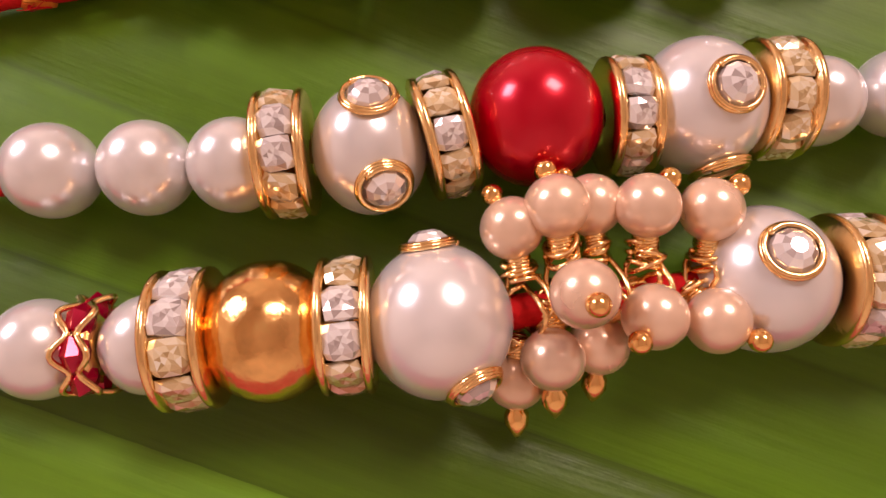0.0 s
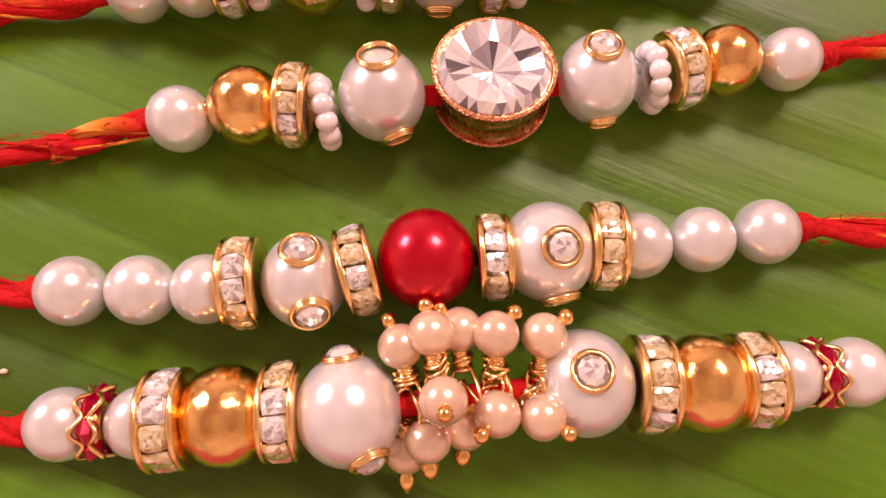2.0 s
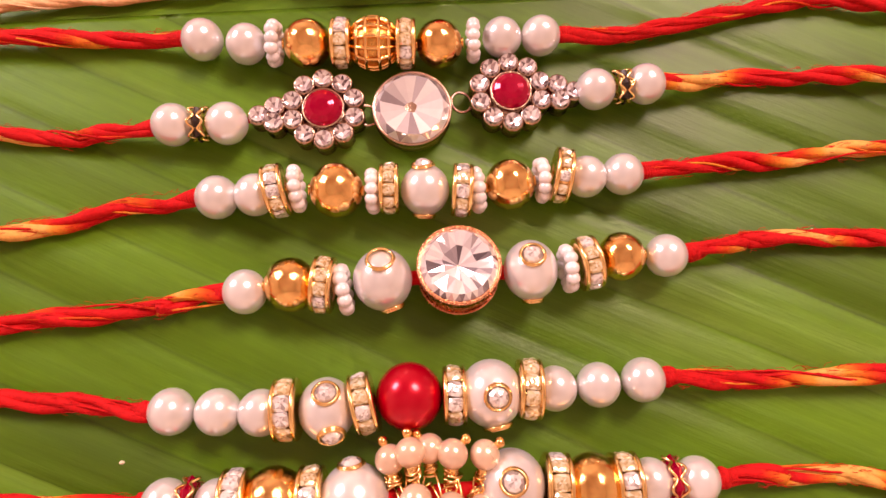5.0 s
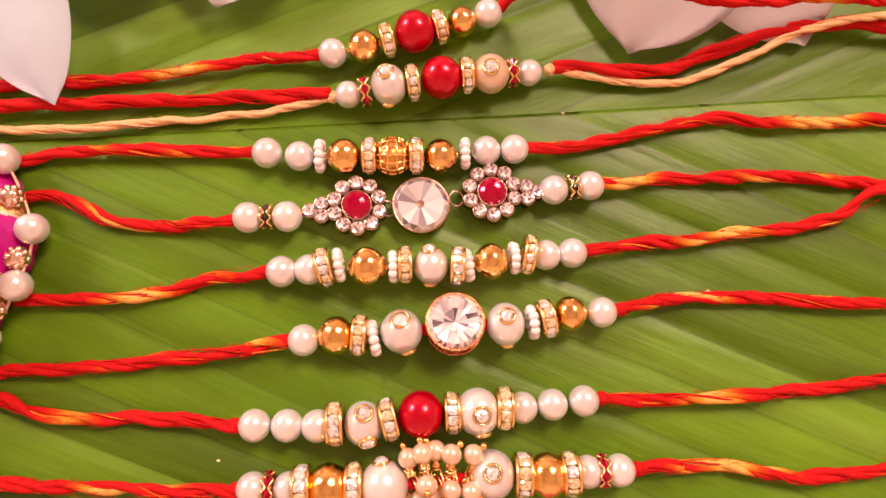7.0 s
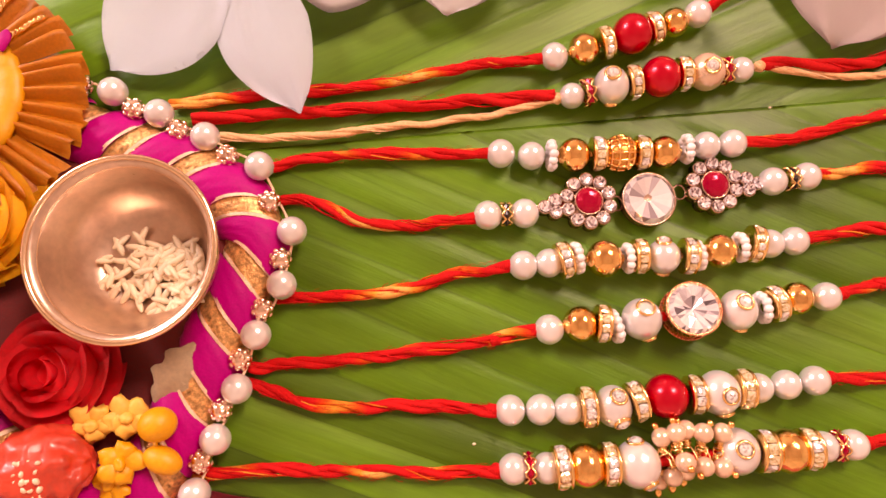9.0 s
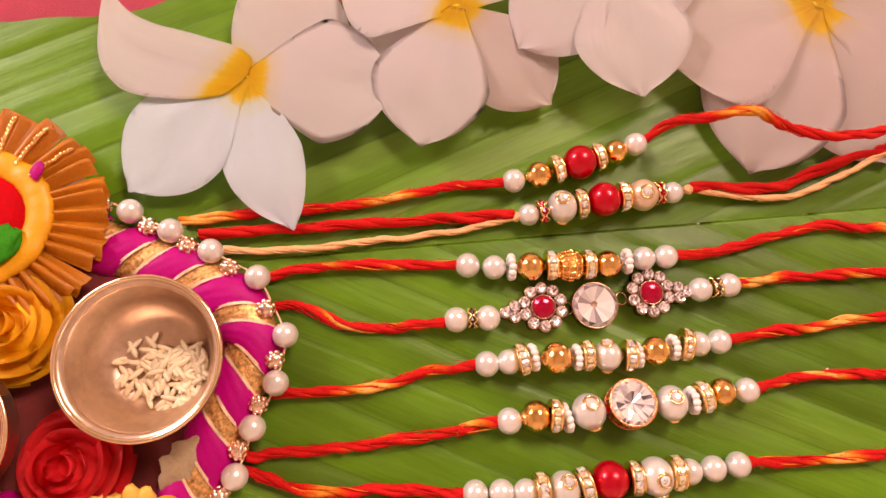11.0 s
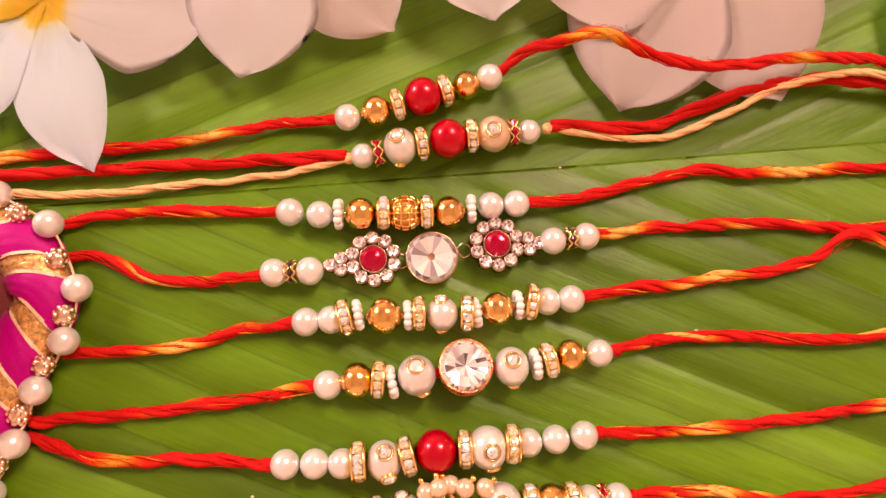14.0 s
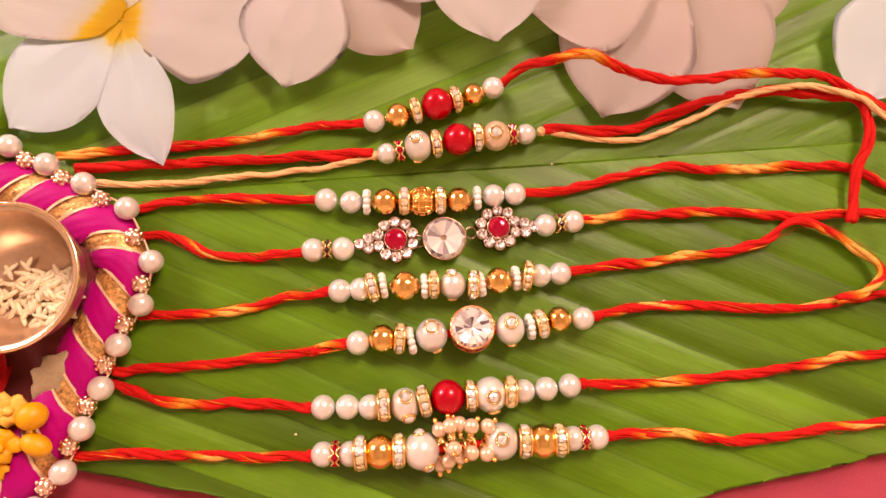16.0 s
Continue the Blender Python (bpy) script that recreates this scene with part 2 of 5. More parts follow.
LEAF = leaf_material()
PETAL = petal_material("frangipani_petal", (0.81, 0.875, 0.945), 0.30)
# white petals too: pink bounce from the cloth is put into their colour
BOUNCE_FAINT = petal_material("faint_bounce_petal", (0.85, 0.80, 0.81), 0.42)
BOUNCE_PINK = petal_material("pink_bounce_petal", (0.82, 0.72, 0.705), 0.45)
CLOTH = plain("pink_cloth", (0.78, 0.10, 0.17), 0.8, grain=1500, vary=0.12, bump=0.5, blotch=20, sheen=0.3)
WALL = plain("warm_plaster", (0.88, 0.77, 0.65), 0.9, grain=60, vary=0.05, blotch=3)
CEIL = plain("white_ceiling_paint", (0.84, 0.76, 0.67), 0.9, grain=60, vary=0.04, blotch=3)
FLOOR = plain("floor_stone", (0.46, 0.33, 0.25), 0.5, grain=60, vary=0.15, blotch=6)
MAGENTA = plain("magenta_satin", (0.46, 0.001, 0.18), 0.5, grain=1600, vary=0.15, bump=0.25, blotch=150, sheen=0.05, spec=0.2)
LACE = plain("gold_lace", (0.70, 0.38, 0.15), 0.36, 0.6, grain=1000, vary=0.75, bump=1.0, blotch=600)
MAROON = plain("maroon_velvet", (0.16, 0.012, 0.012), 0.8, grain=1200, vary=0.3, bump=0.4, sheen=0.4)
BRASS = plain("bright_brass", (0.66, 0.485, 0.375), 0.30, 0.92, grain=500, vary=0.16, bump=0.12, blotch=60)
RICE = plain("raw_rice", (0.85, 0.70, 0.50), 0.4, grain=2500, vary=0.12, bump=0.1, sss=0.1, piece=0.12)
KUMKUM = plain("red_powder", (0.46, 0.002, 0.004), 0.95, grain=1500, vary=0.3, bump=0.8, spec=0.08)
ROSE_RED = plain("red_cloth_rose", (0.86, 0.030, 0.036), 0.6, grain=900, vary=0.15, bump=0.2, sss=0.25, spec=0.25)
FELT_RED = plain("red_felt", (0.52, 0.005, 0.008), 0.85, grain=1200, vary=0.25, bump=0.4, blotch=70, spec=0.1)
ROSE_YEL = plain("yellow_cloth_rose", (0.95, 0.46, 0.02), 0.6, grain=900, vary=0.12, bump=0.2, sss=0.3, spec=0.3)
ORANGE = plain("orange_satin", (0.78, 0.27, 0.022), 0.38, grain=1500, vary=0.15, bump=0.2)
YELLOW = plain("yellow_satin", (0.78, 0.34, 0.01), 0.45, grain=1200, vary=0.12, bump=0.2)
THROAT = plain("flower_throat", (0.88, 0.60, 0.02), 0.6, grain=900, vary=0.2, bump=0.3, spec=0.2)
CORAL = plain("coral_paint", (0.62, 0.055, 0.025), 0.45, coat=0.3, grain=350, vary=0.35, bump=0.8)
GREEN = plain("green_felt", (0.015, 0.22, 0.012), 0.8, grain=1200, vary=0.3, bump=0.5, blotch=150, spec=0.1)
BLUE = plain("blue_felt", (0.02, 0.03, 0.45), 0.8, grain=1200, vary=0.2, bump=0.4)
BRIGHT = plain("polished_rim_brass", (0.95, 0.72, 0.50), 0.16, 1.0, grain=900, vary=0.1, bump=0.1)
ROSE_BEAD = plain("rose_silver_bead", (0.95, 0.70, 0.57), 0.17, 1.0, grain=900, vary=0.15, bump=0.1)
PALE_YELLOW = plain("pale_yellow_bud", (0.88, 0.50, 0.09), 0.5, grain=900, vary=0.15, bump=0.2)
LACE_EDGE = plain("cream_lace_edge", (0.88, 0.60, 0.42), 0.5, 0.2, grain=1500, vary=0.3, bump=0.6)
CREAM_LEAF = plain("cream_cloth_leaf", (0.72, 0.55, 0.36), 0.6, grain=900, vary=0.15, bump=0.3)


# ---- building helpers: lengths in centimetres ----
def mesh_of(bm, name, smooth=True, split=False):
    if split:
        bmesh.ops.split_edges(bm, edges=bm.edges[:])
    bmesh.ops.recalc_face_normals(bm, faces=bm.faces[:])
    me = bpy.data.meshes.new(name)
    bm.to_mesh(me)
    bm.free()
    me.transform(Matrix.Scale(CM, 4))
    if smooth:
        me.polygons.foreach_set("use_smooth", [True] * len(me.polygons))
    return me


def shift(x, y, z, rot=None):
    m = Matrix.Translation((x * CM, y * CM, z * CM))
    return m @ rot.to_4x4() if rot else m


def facing(d, up=(0, 0, 1)):
    """A turn whose x axis points along d."""
    x = Vector(d).normalized()
    u = Vector(up)
    if abs(x.dot(u)) > 0.98:
        u = Vector((0, 1, 0))
    y = u.cross(x).normalized()
    z = x.cross(y)
    return Matrix((x, y, z)).transposed()


def upward(n):
    """A turn whose z axis points along n."""
    z = Vector(n).normalized()
    u = Vector((1, 0, 0)) if abs(z.x) < 0.9 else Vector((0, 1, 0))
    y = z.cross(u).normalized()
    x = y.cross(z)
    return Matrix((x, y, z)).transposed()


def thing(name, at, label, category, group="", kind=""):
    ob = new(name)
    ob.empty_display_size = 0.005
    ob.matrix_basis = shift(*at)
    return tagged(ob, label, category, group, kind)


def piece(name, me, material, parent, m=None, label=""):
    """Links a mesh as one part; m is its place within its thing."""
    if not me.materials:
        me.materials.append(material)
    ob = new(name, me)
    ob.parent = parent
    ob.matrix_basis = m if m else Matrix()
    if label:
        ob["label"] = label
    return ob


def part(name, bm, material, parent, label="", m=None, smooth=True):
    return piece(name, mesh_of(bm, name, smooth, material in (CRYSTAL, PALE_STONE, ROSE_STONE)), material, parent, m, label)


STORE = {}


def stored(key, make, smooth=True):
    if key not in STORE:
        STORE[key] = mesh_of(make(), key[0], smooth, not smooth)
    return STORE[key]


def ball(r, seg=36, rings=22, sx=1.0):
    bm = bmesh.new()
    bmesh.ops.create_uvsphere(bm, u_segments=seg, v_segments=rings, radius=r)
    bmesh.ops.rotate(bm, verts=bm.verts, matrix=Matrix.Rotation(math.pi / 2, 3, "Y"))
    for v in bm.verts:
        v.co.x *= sx
    return bm


def lathe(profile, seg=40, bm=None, closed=True, m=None):
    """Turns (x, radius) points about the x axis."""
    bm = bm or bmesh.new()
    loops = []
    for x, r in profile:
        if r < 1e-5:
            v = bm.verts.new((x, 0, 0))
            loops.append([v] * seg)
        else:
            loops.append([bm.verts.new((x, r * math.cos(a), r * math.sin(a))) for a in (2 * math.pi * k / seg for k in range(seg))])
    pairs = list(zip(loops, loops[1:] + loops[:1])) if closed else list(zip(loops, loops[1:]))
    for p, q in pairs:
        for k in range(seg):
            vs = [p[k], p[(k + 1) % seg], q[(k + 1) % seg], q[k]]
            vs = [v for n, v in enumerate(vs) if v not in vs[:n]]
            if len(vs) > 2:
                bm.faces.new(vs)
    if m:
        bmesh.ops.transform(bm, matrix=m, verts=bm.verts)
    return bm


def tube(bm, path, r, sides=8, cap=True, taper=None):
    """A tube along a list of Vectors."""
    loops, side = [], None
    for n, p in enumerate(path):
        d = (path[min(n + 1, len(path) - 1)] - path[max(n - 1, 0)]).normalized()
        if side is None:
            side = d.orthogonal().normalized()
        side = (side - d * side.dot(d)).normalized()
        other = d.cross(side)
        rr = r * (taper(n / (len(path) - 1)) if taper else 1)
        loops.append([bm.verts.new(p + rr * (side * math.cos(a) + other * math.sin(a))) for a in (2 * math.pi * k / sides for k in range(sides))])
    for p, q in zip(loops, loops[1:]):
        for k in range(sides):
            bm.faces.new((p[k], p[(k + 1) % sides], q[(k + 1) % sides], q[k]))
    if cap:
        bm.faces.new(loops[0])
        bm.faces.new(loops[-1])
    return bm


def ring(R, r, seg=36, sides=8, turns=1.0, rise=0.0):
    """A wire ring about z; more turns give a coil."""
    bm = bmesh.new()
    if turns == 1.0:
        return lathe([(r * math.cos(a), R + r * math.sin(a)) for a in (2 * math.pi * k / sides for k in range(sides))], seg, bm, True, Matrix.Rotation(-math.pi / 2, 4, "Y"))
    n = int(seg * turns)
    return tube(bm, [Vector((R * (1 - 0.12 * k / n) * math.cos(2 * math.pi * k / seg), R * (1 - 0.12 * k / n) * math.sin(2 * math.pi * k / seg), rise * k / n)) for k in range(n + 1)], r, sides)


def spline(points, step=0.12):
    """A smooth line through the points, in even steps."""
    p = [Vector(q) for q in points]
    p = [2 * p[0] - p[1]] + p + [2 * p[-1] - p[-2]]
    fine = []
    for a, b, c, d in zip(p, p[1:], p[2:], p[3:]):
        n = max(2, int((c - b).length / step))
        for k in range(n):
            t = k / n
            fine.append(0.5 * (2 * b + (c - a) * t + (2 * a - 5 * b + 4 * c - d) * t * t + (3 * b - a - 3 * c + d) * t ** 3))
    return fine + [p[-2]]


# ---- parts of the bead work: the string runs along x ----
def add_pearl(thing_, at, d, r, material=PEARL, name="pearl_bead", label=""):
    me = stored(("pearl", round(r, 2), material.name), lambda: ball(r, sx=0.97))
    return piece(name, me, material, thing_, shift(*at, facing(d)), label)


def add_gold(thing_, at, d, r):
    def make():
        bm = ball(r, 48, 32, sx=0.96)
        for v in bm.verts:
            v.co *= 1 + 0.016 * noise.noise(v.co * (3.2 / r)) + 0.012 * noise.noise(v.co * (6.0 / r) + Vector((7, 3, 1)))
        for s in (-1, 1):
            lathe([(s * r * 0.90, r * 0.20), (s * r * 1.0, r * 0.24), (s * r * 1.0, r * 0.10)], 20, bm, True)
        return bm
    return piece("gold_bead", stored(("gold", round(r, 2)), make), GOLD, thing_, shift(*at, facing(d)), "shiny gold bead")


def add_spacer(thing_, at, d, R, w=0.36, count=11, stone=CHAMPAGNE, label="gold rhinestone spacer ring"):
    w *= 1.08
    def band():
        e = w / 2
        return lathe([(-e + 0.01, R * 0.2), (-e, R * 0.93), (-e + 0.015, R * 0.985), (-e + 0.04, R), (-e + 0.07, R * 0.98), (-e + 0.075, R * 0.84),
                      (e - 0.075, R * 0.84), (e - 0.07, R * 0.98), (e - 0.04, R), (e - 0.015, R * 0.985), (e, R * 0.93), (e - 0.01, R * 0.2)], 48)

    def gem():
        sz, h, bm = min(w / 2 - 0.065, math.pi * R * 0.88 / count), 0.085, bmesh.new()
        loops = []
        for n, (q, z) in enumerate(((1.12, 0.0), (1.10, h * 0.55), (0.74, h * 0.92), (0.36, h))):
            loops.append([bm.verts.new((sz * q * max(-0.9, min(0.9, math.cos(a) * 1.15)), sz * q * max(-0.9, min(0.9, math.sin(a) * 1.15)), z)) for a in (2 * math.pi * (k + 0.5 * n) / 8 for k in range(8))])
        for p, q in zip(loops, loops[1:]):
            for k in range(8):
                bm.faces.new((p[k], p[(k + 1) % 8], q[k]))
                bm.faces.new((p[(k + 1) % 8], q[(k + 1) % 8], q[k]))
        tip = bm.verts.new((0, 0, h * 0.96))
        for k in range(8):
            bm.faces.new((loops[-1][k], loops[-1][(k + 1) % 8], tip))
        return bm
    me = stored(("band", round(R, 2), round(w, 2)), band)
    ob = piece("spacer_ring", me, GOLD_WIRE, thing_, shift(*at, facing(d)), label)
    for k in range(count):
        a = 2 * math.pi * (k + 0.3) / count
        n = Vector((0, math.cos(a), math.sin(a)))
        t = Matrix(((1, 0, 0), tuple(n.cross(Vector((1, 0, 0)))), tuple(n))).transposed()
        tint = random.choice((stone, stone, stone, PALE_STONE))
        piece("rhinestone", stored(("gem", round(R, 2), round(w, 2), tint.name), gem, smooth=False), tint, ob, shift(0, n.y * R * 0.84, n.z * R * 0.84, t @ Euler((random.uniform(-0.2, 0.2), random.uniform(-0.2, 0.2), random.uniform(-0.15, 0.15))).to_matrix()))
    return ob


def add_seeds(thing_, at, d, R, count=11):
    core = lathe([(-0.03, R * 0.3), (-0.03, R * 0.72), (0.03, R * 0.72), (0.03, R * 0.3)], 24)
    ob = part("seed_bead_ring", core, SEED, thing_, "ring of tiny white seed beads", shift(*at, facing(d)))
    r = R * math.pi / count * 0.95
    me = stored(("seed", round(r, 3)), lambda: ball(r, 14, 9, sx=1.05))
    for k in range(count):
        a = 2 * math.pi * k / count
        piece("seed_bead", me, SEED, ob, shift(random.uniform(-0.015, 0.015), (R - r) * math.cos(a), (R - r) * math.sin(a)))
    return ob


def add_wavy(thing_, at, d, R, stone=RUBY):
    """A small spacer with two wavy gold rims and coloured stones between."""
    bm = bmesh.new()
    for s in (-1, 1):
        tube(bm, [Vector((s * (0.085 + 0.05 * math.cos(7 * a)), R * (1 + 0.05 * math.cos(7 * a)) * math.cos(a), R * (1 + 0.05 * math.cos(7 * a)) * math.sin(a))) for a in (2 * math.pi * k / 70 for k in range(71))], 0.026, 6)
    lathe([(-0.09, R * 0.2), (-0.07, R * 0.80), (0.07, R * 0.80), (0.09, R * 0.2)], 24, bm)
    ob = part("wavy_spacer", bm, GOLD_WIRE, thing_, "wavy gold spacer with coloured stones", shift(*at, facing(d)))
    g = stored(("wavy_gem", round(R, 2)), lambda: ball(R * 0.43, 6, 4, sx=0.62), smooth=False)
    for k in range(7):
        a = 2 * math.pi * k / 7
        piece("coloured_stone", g, stone, ob, shift(0, R * 0.74 * math.cos(a), R * 0.74 * math.sin(a), Matrix.Rotation(a, 3, "X")))
    return ob


def dome_gem(r, h, sides=10):
    bm = bmesh.new()
    lathe([(-0.05, r * 0.9), (0.0, r), (h * 0.5, r * 0.86), (h * 0.85, r * 0.6), (h, r * 0.32), (h, 0)], sides, bm, False, Matrix.Rotation(-math.pi / 2, 4, "Y"))
    return bm


def add_stud(bead, at, d, r, n, R=0.22, gem=True):
    """A coiled gold wire with a small clear stone, seated on a pearl bead in the direction n."""
    base = shift(*at, facing(d))
    n = Vector(n).normalized()
    spot = Vector(at) + n * (r * 0.955)
    m = base.inverted() @ shift(*spot, upward(n))
    piece("wire_coil", stored(("coil", R), lambda: ring(R, 0.024, 32, 6, 2.4, 0.05)), GOLD_WIRE, bead, m, "coiled gold wire")
    if gem:
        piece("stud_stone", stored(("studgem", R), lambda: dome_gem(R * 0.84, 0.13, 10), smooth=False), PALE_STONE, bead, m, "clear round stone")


def add_big_pearl(thing_, at, d, r, studs, material=PEARL, squash=0.94):
    me = stored(("bigpearl", round(r, 2), material.name), lambda: ball(r, 44, 28, sx=squash))
    ob = piece("large_pearl_bead", me, material, thing_, shift(*at, facing(d)), "large pearl bead with wire-set studs")
    for s in studs:
        add_stud(ob, at, d, r, s[:3], *s[3:])
    return ob


def rivoli(r, h, sides=14, seed=1, sunk=0.6, long=False):
    """A round pointed-back stone seen from the front: crown facets, then uneven facets sunk towards its point."""
    rnd = random.Random(seed)
    bm = bmesh.new()
    n = 2 * sides

    def loop(rad, z, turn, jz, jr=0.0, many=n):
        return [bm.verts.new((r * (rad + rnd.uniform(-jr, jr)) * math.cos(a), r * (rad + rnd.uniform(-jr, jr)) * math.sin(a), z + rnd.uniform(-jz, jz)))
                for a in (2 * math.pi * (k + turn) / many for k in range(many))]
    rim, mid = loop(1.0, 0, 0, 0), loop(0.84, h, 0.5, h * 0.2, 0.02)
    inner = loop(0.45, h * 0.45, 0.25, h * 0.28, 0.06, sides)
    tip = bm.verts.new((rnd.uniform(-0.06, 0.06) * r, rnd.uniform(-0.06, 0.06) * r, -h * sunk))
    for k in range(n):
        bm.faces.new((rim[k], rim[(k + 1) % n], mid[k]))
        bm.faces.new((rim[(k + 1) % n], mid[(k + 1) % n], mid[k]))
    for k in range(0 if long else sides):
        a, b, c = mid[2 * k], mid[2 * k + 1], mid[(2 * k + 2) % n]
        p, q = inner[k], inner[(k + 1) % sides]
        for f in ((a, b, p), (b, q, p), (b, c, q), (p, q, tip)):
            bm.faces.new(f)
    if long:
        bmesh.ops.delete(bm, geom=inner, context="VERTS")
        for k in range(n):
            bm.faces.new((mid[k], mid[(k + 1) % n], tip))
    return bm


def yarn(points, dyed=(), plies=3, r=0.094, off=0.080, pitch=3.0, fuzz=620, seed=1, wob=0.10):
    """Twisted plies round a smooth line, with a few loose fibres."""
    rnd = random.Random(seed)
    slide = [rnd.uniform(-0.45, 0.45) for _ in range(plies)]
    line = spline(points, 0.10)
    bm = bmesh.new()
    tint = bm.verts.layers.float.new("dye")
    run = [0.0]
    for a, b in zip(line, line[1:]):
        run.append(run[-1] + (b - a).length)
    axes = []
    for n, p in enumerate(line):
        d = (line[min(n + 1, len(line) - 1)] - line[max(n - 1, 0)]).normalized()
        s = Vector((0, 0, 1)).cross(d).normalized()
        axes.append((s, d.cross(s)))
    for k in range(plies):
        ph = 2 * math.pi * k / plies + rnd.uniform(-0.3, 0.3)
        path = []
        for p, q, (s, u) in zip(line, run, axes):
            a = ph + 2 * math.pi * q / pitch + 2.0 * noise.noise(Vector((q * 0.55, seed, k * 0.8)))
            o = off * (1 + 0.85 * noise.noise(Vector((q * 0.7, k * 3.1, seed))))
            path.append(p + s * (o * math.cos(a) + wob * noise.noise(Vector((q * 0.9, seed * 1.7, 0)))) + u * (o * math.sin(a) * 0.8))
        first = len(bm.verts)
        tube(bm, path, r, 8, True, lambda t: 1 + 0.42 * noise.noise(Vector((t * run[-1] * 1.3, seed, k))))
        bm.verts.ensure_lookup_table()
        for n, v in enumerate(bm.verts[first:]):
            x = line[min(n // 8, len(line) - 1)].x + slide[k]
            v[tint] = max([0.0] + [amount * min(1, max(0, (x - a) / 0.9 + 0.5)) * min(1, max(0, (b - x) / 0.9 + 0.5)) for a, b, amount, which in dyed if which in (None, k)])
    for k in range(3):
        ph = rnd.uniform(0, 2 * math.pi)
        path = [p + (s * math.cos(a) + u * 0.85 * math.sin(a)) * (off + r * (0.60 + 0.35 * noise.noise(Vector((q * 0.8, k * 5.3, seed * 2)))))
                for p, q, (s, u) in zip(line, run, axes) for a in (ph + 2 * math.pi * q / (pitch * (1.3 + 0.3 * k)) + 3 * noise.noise(Vector((q * 0.5, seed, 20 + k))),)]
        first = len(bm.verts)
        tube(bm, path, 0.022, 5)
        bm.verts.ensure_lookup_table()
        for n, v in enumerate(bm.verts[first:]):
            v[tint] = 0.75 * max(0, min(1, 0.15 + 2.2 * noise.noise(Vector((run[min(n // 5, len(run) - 1)] * 0.35, seed * 3.1, k * 9.7)))))
    for _ in range(int(fuzz * run[-1] / 24)):
        n = rnd.randrange(2, len(line) - 2)
        s, u = axes[n]
        a = rnd.uniform(0, 2 * math.pi)
        d = (line[n + 1] - line[n - 1]).normalized()
        out = s * math.cos(a) + u * abs(math.sin(a))
        p0 = line[n] + out * (off + r * 0.7)
        h, ln = rnd.uniform(0.005, 0.07), rnd.uniform(0.06, 0.24) * rnd.choice((-1, 1))
        tube(bm, [p0, p0 + out * h + d * ln * 0.4, p0 + out * h * rnd.uniform(0.3, 1.4) + d * ln], 0.005, 3, False)
    return bm


def add_thread(thing_, base, flat, z0=0.40, z1=0.16, material=MOLI, seed=1, heights=None, dyed=(), **how):
    """A thread from the bead at its first point, down to the leaf and along it."""
    pts = []
    for n, (x, y) in enumerate(flat):
        z = heights[n] if heights else (z0 if n == 0 else z1 + 0.05 * math.sin(n * 2.1 + seed))
        pts.append((x - base[0], y - base[1], z - base[2]))
    if not heights:
        a, b = Vector(pts[0]), Vector(pts[1])
        d = (b - a).normalized()
        pts.insert(1, tuple(a + d * 0.55 + Vector((0, 0, -0.06))))
        pts.insert(2, tuple((a + d * 1.3)[:2]) + (z1 + 0.03 - base[2],))
    if material == MOLI:
        a, b = Vector(pts[0]), Vector(pts[1])
        d = (b - a).normalized()
        side = Vector((0, 0, 1)).cross(d).normalized()
        rise = d.cross(side)
        wound = bmesh.new()
        coil = [(k / 8, 0.105 * (1.15 - 0.5 * (k / 60) ** 2)) for k in range(61)]
        tube(wound, [a + d * (-0.04 + 0.055 * n) + (side * math.cos(2 * math.pi * n) + rise * math.sin(2 * math.pi * n)) * q for n, q in coil], 0.042, 6)
        tube(wound, [a + d * 0.02 * k for k in range(-3, 21)], 0.10, 10)
        part("thread_collar", wound, RED_THREAD, thing_, "red thread wound tight behind the last bead")
    dyed = [(a - base[0], b - base[0], amount, which) for a, b, amount, which in dyed]
    return part("thread", yarn(pts, dyed, seed=seed, **how), material, thing_)


def add_knot(thing_, at, material, r=0.14, seed=0):
    bm = bmesh.new()
    rnd = random.Random(seed)
    for k in range(3):
        ax = upward((rnd.uniform(-1, 1), rnd.uniform(-0.3, 0.3), rnd.uniform(-0.2, 0.6)))
        tube(bm, [ax @ Vector((r * math.cos(a), r * 0.8 * math.sin(a), 0.05 * math.sin(2 * a))) for a in (2 * math.pi * j / 20 for j in range(21))], 0.075, 7)
    return part("knot", bm, material, thing_, "", shift(*at))


# ---- structure ----
def box_shell(x0, y0, x1, y1, z0, z1, t):
    made = {}
    for name, a, b in (("wall_west", (x0 - t, y0, z0), (x0, y1, z1)), ("wall_east", (x1, y0, z0), (x1 + t, y1, z1)),
                       ("wall_south", (x0 - t, y0 - t, z0), (x1 + t, y0, z1)), ("wall_north", (x0 - t, y1, z0), (x1 + t, y1 + t, z1)),
                       ("ceiling", (x0 - t, y0 - t, z1), (x1 + t, y1 + t, z1 + t)), ("floor", (x0 - t, y0 - t, z0 - t), (x1 + t, y1 + t, z0))):
        bm = bmesh.new()
        bmesh.ops.create_cube(bm, size=1)
        for v in bm.verts:
            v.co = [100 * (a[k] if v.co[k] < 0 else b[k]) for k in range(3)]
        made[name] = part(name, bm, CEIL if name == "ceiling" else FLOOR if name == "floor" else WALL, None, smooth=False)
    return made


